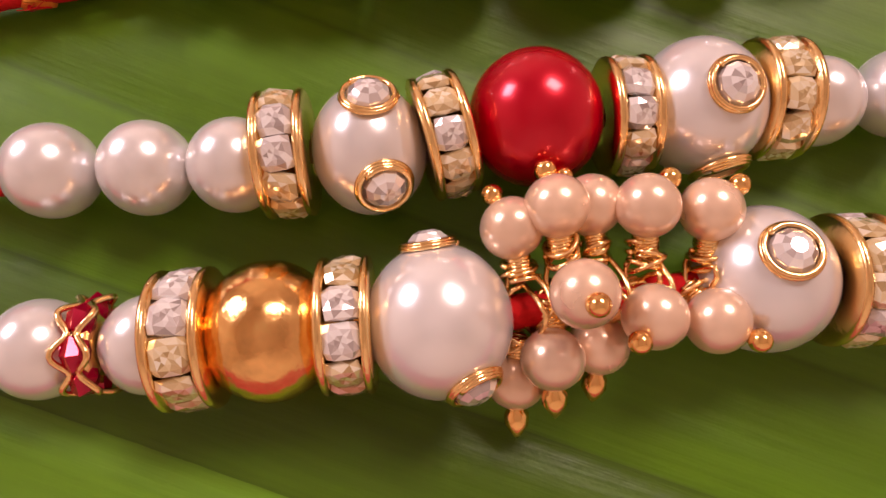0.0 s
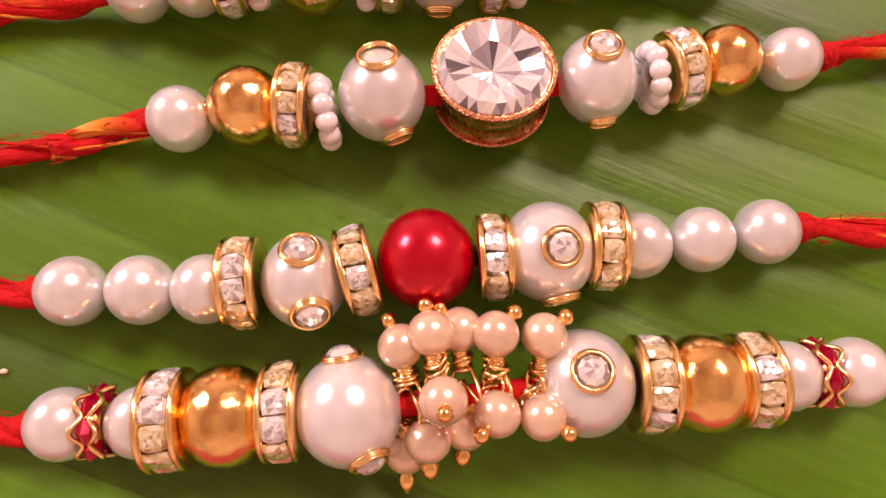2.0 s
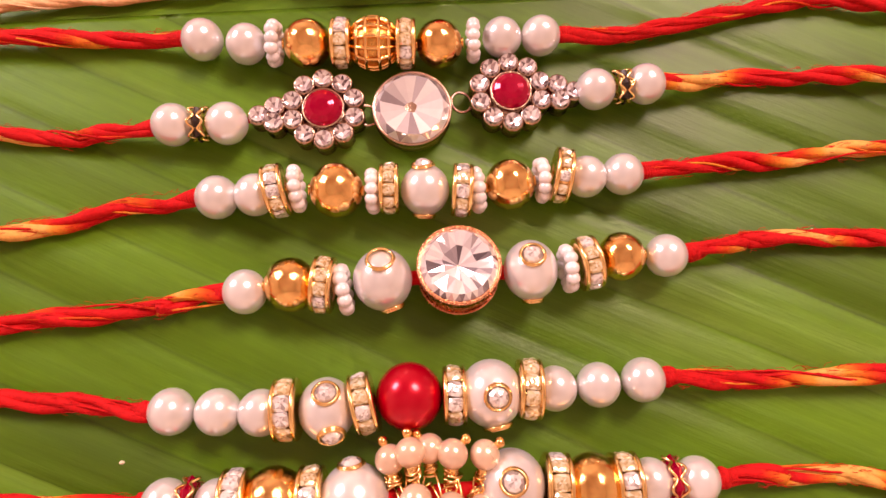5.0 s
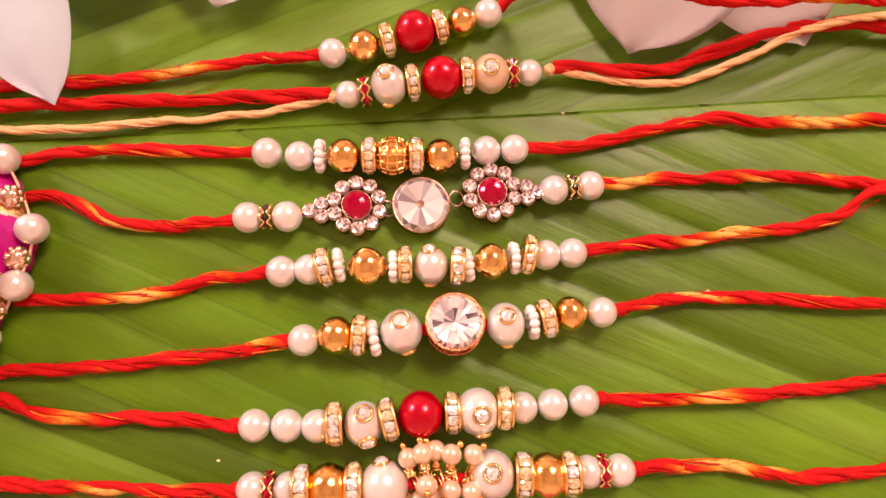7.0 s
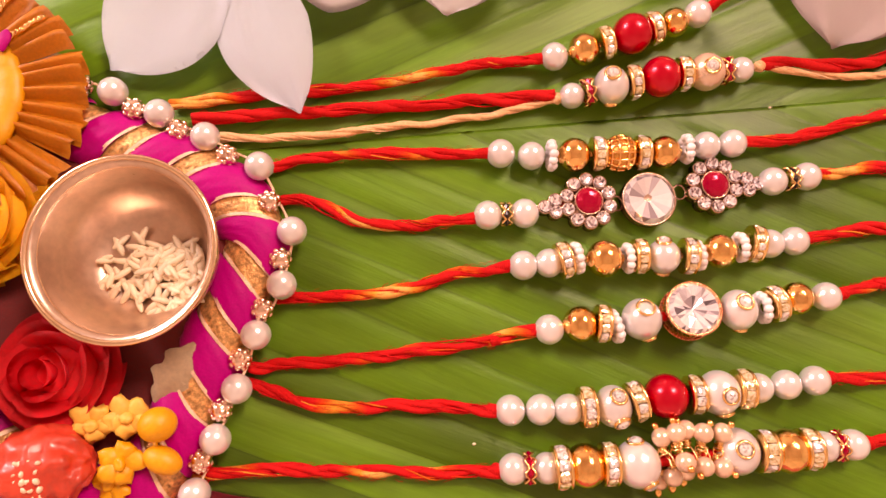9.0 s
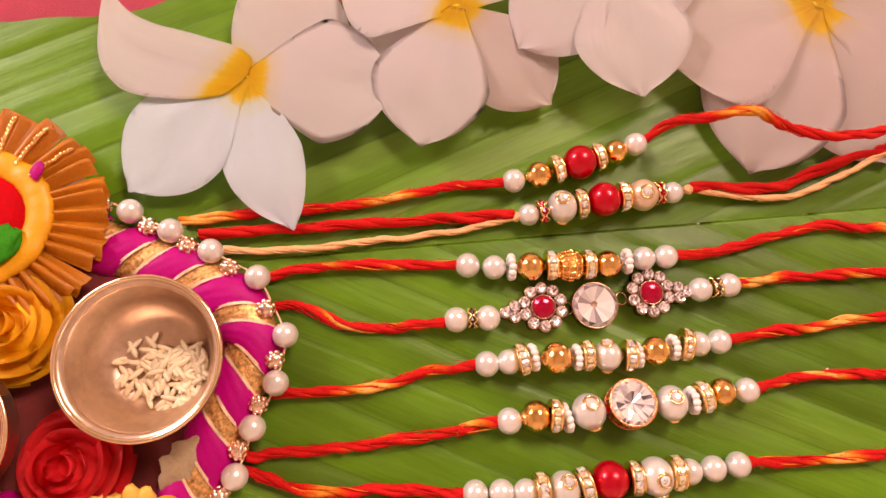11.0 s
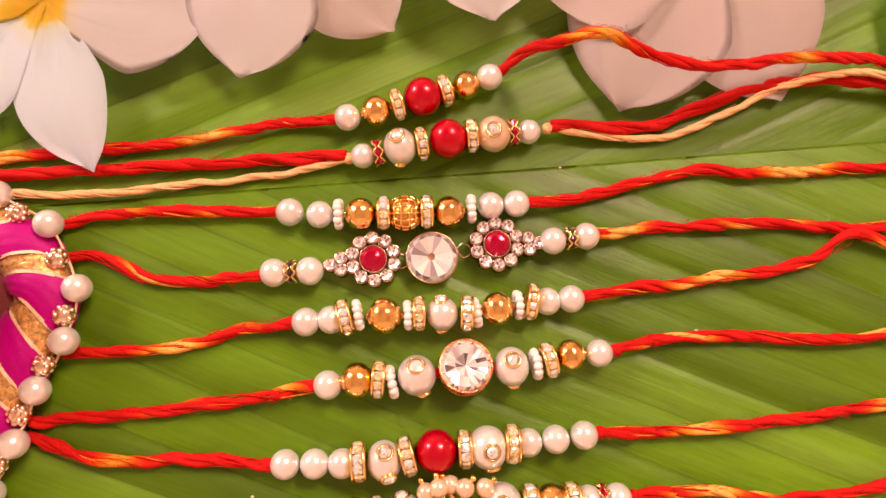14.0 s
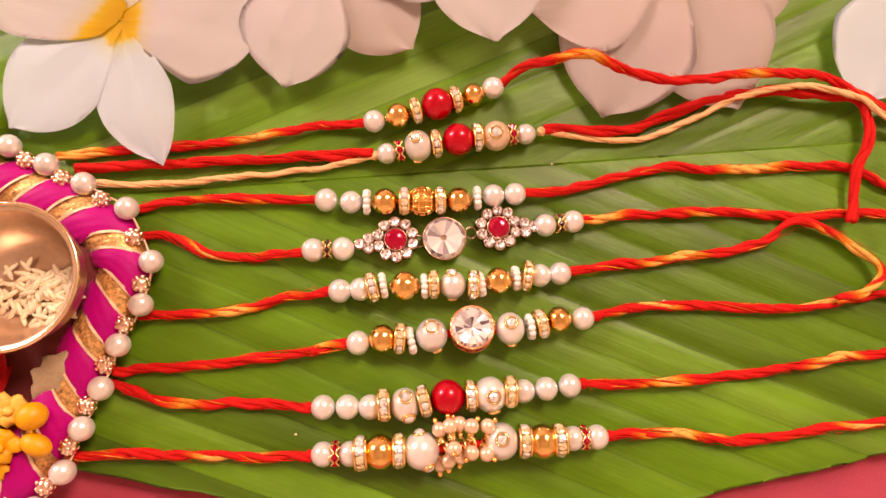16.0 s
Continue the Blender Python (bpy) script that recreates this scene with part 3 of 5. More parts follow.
# unseen walls, floor and ceiling, added for bounce fill and bead reflections
for name, ob in box_shell(-1.6, -1.4, 1.6, 1.5, -0.012, 2.3, 0.1).items():
    tagged(ob, {"ceiling": "plain white painted ceiling", "floor": "dull brown stone floor"}.get(name, "plain warm plaster wall"), name.split("_")[0], kind="structure")


def cloth():
    bm = bmesh.new()
    nx, ny = 120, 90
    grid = [[bm.verts.new((-60 + 120 * i / nx, -45 + 90 * j / ny, -0.55 + 0.18 * noise.noise(Vector((i * 0.13, j * 0.11, 2))) + 0.05 * noise.noise(Vector((i * 0.5, j * 0.4, 5)))))
             for i in range(nx + 1)] for j in range(ny + 1)]
    for j in range(ny):
        for i in range(nx):
            bm.faces.new((grid[j][i], grid[j][i + 1], grid[j + 1][i + 1], grid[j + 1][i]))
    bmesh.ops.solidify(bm, geom=bm.faces[:], thickness=0.15)
    return bm


tagged(part("ground", cloth(), CLOTH, None), "wrinkled bright pink cloth spread under the leaf", "cloth", kind="structure")

MIDRIB = 7.7


def leaf_edges(x):
    """The lower and upper edge of the leaf at x."""
    low = -4.45 + 0.28 * math.log1p(math.exp(-1.5 * (x + 0.8))) / 1.5 + 0.11 * math.log1p(math.exp(1.5 * (x - 4))) / 1.5
    high = 16.6 + 1.0 * math.exp(-((x + 11.6) / 1.7) ** 2) - 2.7 / (1 + math.exp(-1.4 * (x - 12.6)))
    return low + 0.10 * noise.noise(Vector((x * 0.8, 0, 1))), high + 0.25 * noise.noise(Vector((x * 0.5, 3, 1)))


def vein_place(x, y):
    """Across and along the side veins, which leave the midrib aslant."""
    d = y - MIDRIB
    slope = -0.52 if d < 0 else 0.36
    bend = 0.010 * d * abs(d) * (1 if d < 0 else 0.6)
    a = math.atan(slope)
    u = -(x + bend) * math.sin(a) + d * math.cos(a)
    v = x * math.cos(a) + d * math.sin(a)
    return u + (40 if d < 0 else 0), v


def pleat_place(x, y):
    """The count of pleats across the blade, and the way along them."""
    u, v = vein_place(x, y)
    return u / 1.45 + 0.42 * noise.noise(Vector((u * 0.31, v * 0.03, 4))) + 0.10 * noise.noise(Vector((u * 0.9, v * 0.10, 6))), v


def leaf_height(x, y):
    p, v = pleat_place(x, y)
    d = y - MIDRIB
    f = p - math.floor(p)
    rib = 0.012 * math.exp(-(d / 0.35) ** 2)
    arch = (4 * f * (1 - f)) ** 0.75 * (0.062 + 0.025 * math.sin(math.floor(p) * 2.3)) + 0.035 * (f - 0.5) * math.cos(math.floor(p) * 1.7)
    ripple = 0.008 * math.sin(p * 11.0 + 3 * noise.noise(Vector((p * 0.9, v * 0.04, 9))))
    return -0.10 + rib + (arch + ripple) * min(1, abs(d) / 0.8) + 0.05 * noise.noise(Vector((x * 0.12, y * 0.12, 7)))


def leaf_sheet(far):
    """One half of the blade, on the far or the near side of the midrib."""
    bm = bmesh.new()
    uvl = bm.loops.layers.uv.new("veins")
    nx, ny = 430, 110
    grid, place = [], {}
    for j in range(ny + 1):
        row = []
        for i in range(nx + 1):
            x = -26 + 52 * i / nx
            lo, hi = leaf_edges(x)
            y = MIDRIB + 0.00001 + (hi - MIDRIB) * j / ny if far else MIDRIB - 0.00001 + (lo - MIDRIB) * j / ny
            v = bm.verts.new((x, y, leaf_height(x, y)))
            place[v] = pleat_place(x, y)
            row.append(v)
        grid.append(row)
    for j in range(ny):
        for i in range(nx):
            corners = (grid[j][i], grid[j][i + 1], grid[j + 1][i + 1], grid[j + 1][i])
            f = bm.faces.new(corners if far else corners[::-1])
            for l in f.loops:
                l[uvl].uv = place[l.vert]
    bmesh.ops.solidify(bm, geom=bm.faces[:], thickness=0.04)
    return bm


leaf = tagged(new("banana_leaf"), "fresh green banana leaf with slanting veins on pink cloth", "leaf")
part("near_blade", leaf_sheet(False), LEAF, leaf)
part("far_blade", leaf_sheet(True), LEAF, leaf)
# ---- the rakhis: bead strings on twisted threads, from the near one to the far one ----
KIND = "rakhi threads laid in a row"


def rakhi(label, at):
    return thing("rakhi", at, label, "rakhi", KIND)


def lay(base, beads):
    """Beads in their order along the string: (maker, x, y, z, arguments). The string's run gives each its axis."""
    for n, (make, x, y, z, *rest) in enumerate(beads):
        a, b = beads[max(n - 1, 0)], beads[min(n + 1, len(beads) - 1)]
        d = Vector((b[1] - a[1], b[2] - a[2], 0))
        twist = 0.0
        if rest and isinstance(rest[-1], dict):
            twist = rest[-1].get("twist", 0)
            rest = rest[:-1]
        d = Matrix.Rotation(radians(twist), 3, "Z") @ d
        make(base[0], (x - base[1][0], y - base[1][1], z - base[1][2]), d, *rest)


def start(label, x, y):
    return rakhi(label, (x, y, 0)), (x, y, 0)


# the cluster rakhi
A = start("rakhi with dangling cream pearl cluster and gold balls", 0.3, -1.6)
lay(A, [
    (add_pearl, -4.13, -1.46, 0.40, 0.40), (add_wavy, -3.73, -1.48, 0.40, 0.37), (add_pearl, -3.27, -1.52, 0.42, 0.40),
    (add_spacer, -2.92, -1.52, 0.54, 0.55, 0.40), (add_gold, -2.31, -1.53, 0.55, 0.55), (add_spacer, -1.71, -1.55, 0.55, 0.54, 0.38),
    (add_big_pearl, -1.00, -1.60, 0.61, 0.61, [(-0.04, 0.97, 0.25), (0.30, -0.78, 0.30)]),
    (add_big_pearl, 1.58, -1.55, 0.60, 0.59, [(-0.05, 0.22, 0.97)]),
    (add_spacer, 2.32, -1.63, 0.55, 0.54, 0.40), (add_gold, 2.92, -1.68, 0.55, 0.55), (add_spacer, 3.46, -1.69, 0.53, 0.53, 0.40),
    (add_pearl, 3.93, -1.70, 0.42, 0.40), (add_wavy, 4.31, -1.71, 0.40, 0.37), (add_pearl, 4.73, -1.73, 0.40, 0.40)])
part("cord", tube(bmesh.new(), spline([(-0.8, 0, 0.6), (0.1, 0.02, 0.62), (1.0, 0.03, 0.6)]), 0.14, 10), RED_THREAD, A[0], "red thread core")
CLUSTER = [(-0.38, -0.98, 0.85), (-0.05, -0.88, 1.0), (0.26, -0.86, 0.82), (0.63, -0.95, 1.0), (1.15, -1.01, 0.9), (0.01, -1.57, 1.2),
           (-0.18, -1.99, 0.70), (0.56, -1.77, 0.95), (1.04, -1.85, 0.9), (0.24, -1.92, 0.50), (-0.43, -2.12, 0.35)]
PINS = [(-0.49, -0.69, 0.8), (-0.08, -0.61, 0.95), (0.09, -0.65, 0.85), (0.85, -0.75, 0.95), (1.39, -0.85, 0.9), (0.01, -1.66, 1.45),
        (-0.18, -2.30, 0.55), (0.39, -1.92, 1.10), (1.22, -1.99, 1.0), (0.17, -2.35, 0.30), (-0.45, -2.40, 0.25)]
for n, (c, e) in enumerate(zip(CLUSTER, PINS)):
    base = Vector(A[1])
    c, e = Vector(c) - base, Vector(e) - base
    d = (e - c).normalized()
    drop = add_pearl(A[0], c, d, 0.25, CREAM, "dangling_pearl", "small cream pearl on a gold head pin")
    inv = shift(*c, facing(d)).inverted()
    tip = c + d * 0.31
    if n in (6, 9, 10):
        pin = lathe([(-0.10, 0.05), (-0.02, 0.10), (0.06, 0.10), (0.16, 0.04), (0.20, 0.0)], 12, closed=False)
    else:
        pin = ball(0.088, 16, 10)
    part("pin_head", pin, GOLD, drop, "gold pin head", inv @ shift(*tip, facing(d)))
    bm = bmesh.new()
    core = Vector((c.x * 0.9, 0.02, 0.66))
    way = core - c
    s = way.normalized().orthogonal().normalized()
    u = way.normalized().cross(s)
    wraps = 6
    tube(bm, [c + way.normalized() * (0.22 + 0.16 * k / 40) + (s * math.cos(2 * math.pi * wraps * k / 40) + u * math.sin(2 * math.pi * wraps * k / 40)) * 0.085 for k in range(41)], 0.024, 6)
    for j in (-1, 1):
        mid = c + way * 0.6 + s * 0.13 * j
        tube(bm, spline([c + way.normalized() * 0.36, mid, core + s * 0.20 * j + Vector((0, 0, 0.18)), core - way.normalized() * -0.2]), 0.023, 6)
    for j in range(3):
        a0, rr = random.uniform(0, 6), random.uniform(0.10, 0.15)
        hub = c + way.normalized() * random.uniform(0.26, 0.42)
        tilt = upward(way.normalized() + Vector((random.uniform(-0.5, 0.5), random.uniform(-0.5, 0.5), random.uniform(-0.5, 0.5))))
        tube(bm, [hub + tilt @ Vector((rr * math.cos(a0 + q * 0.4), rr * math.sin(a0 + q * 0.4), 0.004 * q)) for q in range(17)], 0.021, 6)
    tube(bm, [c + d * 0.2, tip], 0.022, 6)
    part("pin_wire", bm, GOLD_WIRE, drop, "twisted gold wire", inv)

# the red-ball rakhi with three pearls at each end
B = start("rakhi with glossy red ball between studded pearls", 0.0, 0.0)
lay(B, [
    (add_pearl, -4.05, 0.00, 0.40, 0.395), (add_pearl, -3.27, -0.06, 0.41, 0.395), (add_pearl, -2.54, -0.12, 0.44, 0.395),
    (add_spacer, -2.09, -0.10, 0.52, 0.525, 0.38), (add_big_pearl, -1.41, -0.14, 0.54, 0.54, [(0.10, 0.51, 0.85), (0.19, -0.78, 0.59)], PEARL, 0.88),
    (add_spacer, -0.79, -0.08, 0.54, 0.52, 0.36, {"twist": 5}),
    (lambda t, at, d: add_pearl(t, at, d, 0.575, RED_BALL, "red_bead", "glossy pearly red ball"), -0.02, -0.02, 0.58),
    (add_spacer, 0.74, -0.06, 0.53, 0.50, 0.36), (add_big_pearl, 1.36, -0.06, 0.58, 0.575, [(0.10, -0.10, 0.99), (0.12, -0.95, 0.02, 0.24, False)]),
    (add_spacer, 2.02, -0.04, 0.53, 0.515, 0.38, {"twist": -4}), (add_pearl, 2.48, -0.06, 0.43, 0.39), (add_pearl, 3.24, -0.05, 0.41, 0.39), (add_pearl, 4.03, -0.02, 0.40, 0.39)])

# the round-stone rakhi
C = start("rakhi with large round clear stone in gold cup", 1.0, 2.1)
lay(C, [
    (add_pearl, -2.80, 1.96, 0.40, 0.40), (add_gold, -1.98, 2.02, 0.48, 0.48), (add_spacer, -1.41, 1.98, 0.50, 0.50, 0.34), (add_seeds, -1.06, 1.88, 0.47, 0.47, {"twist": 7}),
    (add_big_pearl, -0.37, 2.00, 0.55, 0.55, [(0.0, 0.51, 0.86, 0.24, False), (0.27, -0.92, -0.10, 0.20, False)]),
    (add_big_pearl, 2.23, 2.00, 0.54, 0.54, [(-0.03, 0.35, 0.94), (0.02, -0.94, -0.15, 0.18, False)]),
    (add_seeds, 2.92, 2.00, 0.46, 0.45), (add_spacer, 3.27, 2.07, 0.49, 0.485, 0.34), (add_gold, 3.90, 2.16, 0.44, 0.44), (add_pearl, 4.73, 2.13, 0.40, 0.39)])


def cup_stone(owner, at, r, height, metal, tilt=(0, 0, 1), label="large round clear faceted stone"):
    up = Matrix.Rotation(-math.pi / 2, 4, "Y")
    bm = lathe([(0, 0), (0, r * 0.80), (height * 0.18, r * 0.98), (height * 0.22, r * 1.02), (height * 0.30, r * 0.95), (height * 0.55, r * 0.93), (height * 0.60, r * 0.99),
                (height * 0.66, r * 0.95), (height * 0.92, r * 0.99), (height, r * 1.035), (height * 1.04, r * 1.02), (height * 1.05, r * 0.97), (height * 0.96, r * 0.94), (height * 0.9, 0)], 48, None, False, up)
    cup = part("setting_cup", bm, COPPER if metal == GOLD else metal, owner, "ridged metal cup setting", shift(*at, upward(tilt)))
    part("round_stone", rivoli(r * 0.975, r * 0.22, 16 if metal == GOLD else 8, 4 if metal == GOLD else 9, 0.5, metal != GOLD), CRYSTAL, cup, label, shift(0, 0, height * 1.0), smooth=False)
    for z, R, many in ((height * 1.01, r * 1.03, 40), (height * 0.22, r * 1.02, 36)) if metal == GOLD else ():
        bm = bmesh.new()
        for ph in (0, math.pi):
            tube(bm, [Vector(((R + 0.012 * math.cos(many * a + ph)) * math.cos(a), (R + 0.012 * math.cos(many * a + ph)) * math.sin(a), z + 0.012 * math.sin(many * a + ph)))
                      for a in (2 * math.pi * k / 300 for k in range(301))], 0.013, 5)
        part("rope_rim", bm, COPPER, cup, "twisted gold wire rim")
    return cup


cup_stone(C[0], (-0.03, -0.10, 0.06), 0.70, 0.72, GOLD, (0.0, 0.20, 1))
part("cord", tube(bmesh.new(), spline([(-1.0, -0.1, 0.45), (0.0, -0.05, 0.30), (0.9, -0.1, 0.45)]), 0.13, 10), RED_THREAD, C[0], "red thread core")

# the gold-ball rakhi with a pearl centre
D = start("rakhi with two gold balls and studded pearl centre", 0.4, 3.66)
lay(D, [
    (add_pearl, -3.29, 3.71, 0.40, 0.40), (add_pearl, -2.60, 3.71, 0.42, 0.39), (add_spacer, -2.20, 3.74, 0.49, 0.49, 0.34, {"twist": 6}), (add_seeds, -1.84, 3.77, 0.47, 0.45, {"twist": 8}),
    (add_gold, -1.12, 3.68, 0.50, 0.50), (add_seeds, -0.47, 3.64, 0.46, 0.43), (add_spacer, -0.17, 3.66, 0.47, 0.465, 0.32),
    (add_big_pearl, 0.47, 3.60, 0.48, 0.47, [(-0.04, 0.82, 0.55, 0.20), (-0.1, -0.92, -0.30, 0.2, False)]),
    (add_spacer, 1.14, 3.55, 0.49, 0.485, 0.34, {"twist": -4}), (add_seeds, 1.42, 3.55, 0.45, 0.44), (add_gold, 2.02, 3.61, 0.47, 0.465), (add_seeds, 2.61, 3.66, 0.44, 0.43, {"twist": -5}),
    (add_spacer, 2.97, 3.71, 0.50, 0.51, 0.30, {"twist": -14}), (add_pearl, 3.44, 3.69, 0.41, 0.385), (add_pearl, 4.13, 3.70, 0.40, 0.39)])

# the pendant rakhi: two stone flowers and a round stone
E_ = start("rakhi with red-centred stone flowers and round stone", 0.3, 5.3)
lay(E_, [
    (add_pearl, -4.09, 5.15, 0.40, 0.40), (lambda t, at, d: add_wavy(t, at, d, 0.30, DARK), -3.60, 5.14, 0.40), (add_pearl, -3.10, 5.11, 0.42, 0.40),
    (add_pearl, 3.81, 5.39, 0.42, 0.39), (lambda t, at, d: add_wavy(t, at, d, 0.30, DARK), 4.33, 5.43, 0.40), (add_pearl, 4.78, 5.45, 0.40, 0.39)])
cup_stone(E_[0], (0.03, -0.10, 0.03), 0.72, 0.42, SILVER, (0, 0, 1), "round clear stone with long facets")


def stone_flower(owner, at, tail, seed):
    """A red stone ringed by clear stones in claw settings, drawn out to a point at one side."""
    rnd = random.Random(seed)
    up = Matrix.Rotation(-math.pi / 2, 4, "Y")
    bm = lathe([(0, 0), (0, 0.62), (0.10, 0.70), (0.22, 0.62), (0.24, 0)], 40, None, False, up)
    spots = [(0.60 * math.cos(a), 0.60 * math.sin(a)) for a in (2 * math.pi * k / 10 + 0.3 for k in range(10))]
    spots += [(tail * 0.90, 0.10), (tail * 0.92, -0.22), (tail * 1.20, -0.06)]
    body = part("pendant_back", bm, SILVER, owner, "scalloped rose-metal flower setting", shift(*at))
    cup = stored(("claw_cup",), lambda: lathe([(-0.12, 0.0), (-0.12, 0.17), (-0.06, 0.20), (-0.02, 0.175), (0.05, 0.20), (0.09, 0.175), (0.16, 0.205), (0.26, 0.205), (0.30, 0.19), (0.30, 0.15), (0.26, 0)], 14, None, False, up))
    gem = stored(("claw_gem",), lambda: rivoli(0.178, 0.075, 6, 12, 0.1), smooth=False)
    for x, y in spots:
        c = piece("claw_cup", cup, SILVER, body, shift(x, y, 0.10))
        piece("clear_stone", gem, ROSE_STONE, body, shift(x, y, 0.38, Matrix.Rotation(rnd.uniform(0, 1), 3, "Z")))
    part("red_stone", dome_gem(0.37, 0.16, 16), RUBY, body, "flat-topped red stone", shift(0, 0, 0.42), smooth=False)
    part("red_stone_rim", ring(0.375, 0.022, 32, 6), SILVER, body, "", shift(0, 0, 0.42))


stone_flower(E_[0], (-1.62, 0.0, 0.04), -1.0, 3)
stone_flower(E_[0], (1.90, 0.14, 0.04), 1.0, 5)
for x, y in ((-0.82, -0.10), (0.97, 0.06)):
    part("jump_ring", ring(0.20, 0.03, 28, 6), SILVER, E_[0], "thin link ring", shift(x, y, 0.22, Matrix.Rotation(0.3, 3, "Y")))
part("cord", tube(bmesh.new(), spline([(-3.2, -0.15, 0.35), (-2.6, -0.05, 0.3), (-2.2, 0, 0.2)]), 0.06, 8), MOLI, E_[0])
part("cord", tube(bmesh.new(), spline([(2.5, 0.12, 0.2), (2.9, 0.10, 0.28), (3.4, 0.1, 0.38)]), 0.06, 8), RED_THREAD, E_[0])

# the gold rakhi with a filigree centre
F_ = start("rakhi of gold balls with pierced filigree centre", -0.3, 6.6)


def add_filigree(thing_, at, d, r):
    core = part("filigree_bead", ball(r * 0.95, 30, 20), GOLD_OLD, thing_, "pierced gold filigree ball", shift(*at, facing(d)))
    bm = bmesh.new()
    for k in range(14):
        a = 2 * math.pi * k / 14
        tube(bm, [Vector((r * math.cos(b), r * math.sin(b) * math.cos(a), r * math.sin(b) * math.sin(a))) for b in (math.pi * (0.08 + 0.84 * j / 18) for j in range(19))], 0.040, 5)
    for x in (-0.62, -0.25, 0.25, 0.62):
        rr = r * math.sqrt(1 - x * x)
        tube(bm, [Vector((r * x, rr * math.cos(a), rr * math.sin(a))) for a in (2 * math.pi * j / 40 for j in range(41))], 0.042, 5)
    part("filigree_ribs", bm, GOLD, core)


lay(F_, [
    (add_pearl, -3.56, 6.83, 0.40, 0.40), (add_pearl, -2.73, 6.69, 0.41, 0.39), (add_seeds, -2.19, 6.65, 0.45, 0.45), (add_gold, -1.57, 6.60, 0.47, 0.47), (add_spacer, -0.92, 6.57, 0.47, 0.465, 0.34),
    (add_filigree, -0.32, 6.53, 0.48, 0.48), (add_spacer, 0.29, 6.50, 0.47, 0.465, 0.34), (add_gold, 0.92, 6.46, 0.46, 0.455), (add_seeds, 1.57, 6.51, 0.43, 0.43, {"twist": -5}),
    (add_pearl, 2.13, 6.56, 0.41, 0.385), (add_pearl, 2.88, 6.56, 0.40, 0.39)])

# the red and beige thread rakhi
G = start("rakhi with red ball on thick red and beige threads", 1.1, 8.55)
lay(G, [
    (add_pearl, -1.40, 8.32, 0.37, 0.36), (add_wavy, -0.95, 8.38, 0.40, 0.36), (add_big_pearl, -0.31, 8.46, 0.54, 0.54, [(-0.13, 0.32, 0.94), (-0.09, -0.92, -0.25, 0.18, False)]),
    (add_spacer, 0.32, 8.51, 0.50, 0.475, 0.32), (lambda t, at, d: add_pearl(t, at, d, 0.565, RED_BALL, "red_bead", "glossy red ball"), 1.09, 8.58, 0.57), (add_spacer, 1.77, 8.65, 0.49, 0.475, 0.32),
    (add_big_pearl, 2.41, 8.63, 0.54, 0.53, [(-0.10, -0.06, 0.99)], CREAM), (add_wavy, 3.01, 8.69, 0.40, 0.36), (add_pearl, 3.48, 8.68, 0.37, 0.36)])
add_knot(G[0], (-2.92, -0.26, 0.33), BEIGE_THREAD, 0.10, 1)
add_knot(G[0], (2.95, 0.20, 0.33), BEIGE_THREAD, 0.10, 2)

# the small far rakhi
H = start("small rakhi with red ball and two gold balls", 0.4, 9.95)
lay(H, [
    (add_pearl, -1.76, 9.50, 0.40, 0.385), (add_gold, -0.91, 9.62, 0.45, 0.45), (add_spacer, -0.29, 9.76, 0.46, 0.455, 0.32),
    (lambda t, at, d: add_pearl(t, at, d, 0.565, RED_BALL, "red_bead", "glossy red ball"), 0.47, 9.91, 0.57), (add_spacer, 1.13, 10.08, 0.46, 0.455, 0.32),
    (add_gold, 1.77, 10.22, 0.42, 0.41), (add_pearl, 2.50, 10.44, 0.40, 0.385)])

# ---- the threads ----
add_thread(A[0], A[1], [(-4.45, -1.46), (-6.27, -1.42), (-7.85, -1.23), (-10.00, -0.94), (-12.3, -0.85)], seed=1, dyed=[(-8.6, -6.2, 1, 0), (-12.5, -10.5, 0.8, 1)])
add_thread(A[0], A[1], [(5.05, -1.74), (6.3, -1.80), (7.58, -1.88), (9.02, -2.26), (10.72, -2.34), (12.27, -2.23), (14.58, -2.16), (19, -1.9), (25, -1.8)], seed=2, dyed=[(6.6, 8.6, 1, None), (13.4, 15.5, 0.9, 1), (20, 22, 1, None)])
add_thread(B[0], B[1], [(-4.35, 0.02), (-6.24, 0.31), (-8.51, 0.50), (-9.90, 0.93), (-10.9, 1.35)], seed=3, dyed=[(-9.0, -8.3, 0.9, None)])
add_thread(B[0], B[1], [(4.35, 0.0), (5.97, -0.12), (7.87, -0.18), (9.79, -0.19), (11.75, -0.10), (13.76, 0.08), (15.12, 0.10), (20, 0.3), (25, 0.6)], seed=4, dyed=[(6.4, 7.8, 0.9, None), (12.2, 13.9, 1, None), (19, 21, 1, None)])
add_thread(C[0], C[1], [(-3.1, 1.95), (-4.20, 1.82), (-5.83, 1.76), (-8.15, 1.67), (-10.7, 1.76)], seed=5, dyed=[(-4.3, -3.4, 0.9, 0), (-7.5, -6.2, 0.7, 1)])
add_thread(C[0], C[1], [(5.05, 2.15), (6.35, 2.36), (8.29, 2.32), (10.21, 2.07), (12.16, 1.89), (14.61, 2.08), (15.59, 2.09), (20, 2.0), (25, 2.4)], seed=6, dyed=[(6.2, 8.4, 1, 1), (12.2, 14.4, 0.9, 1), (19, 20.5, 1, None)])
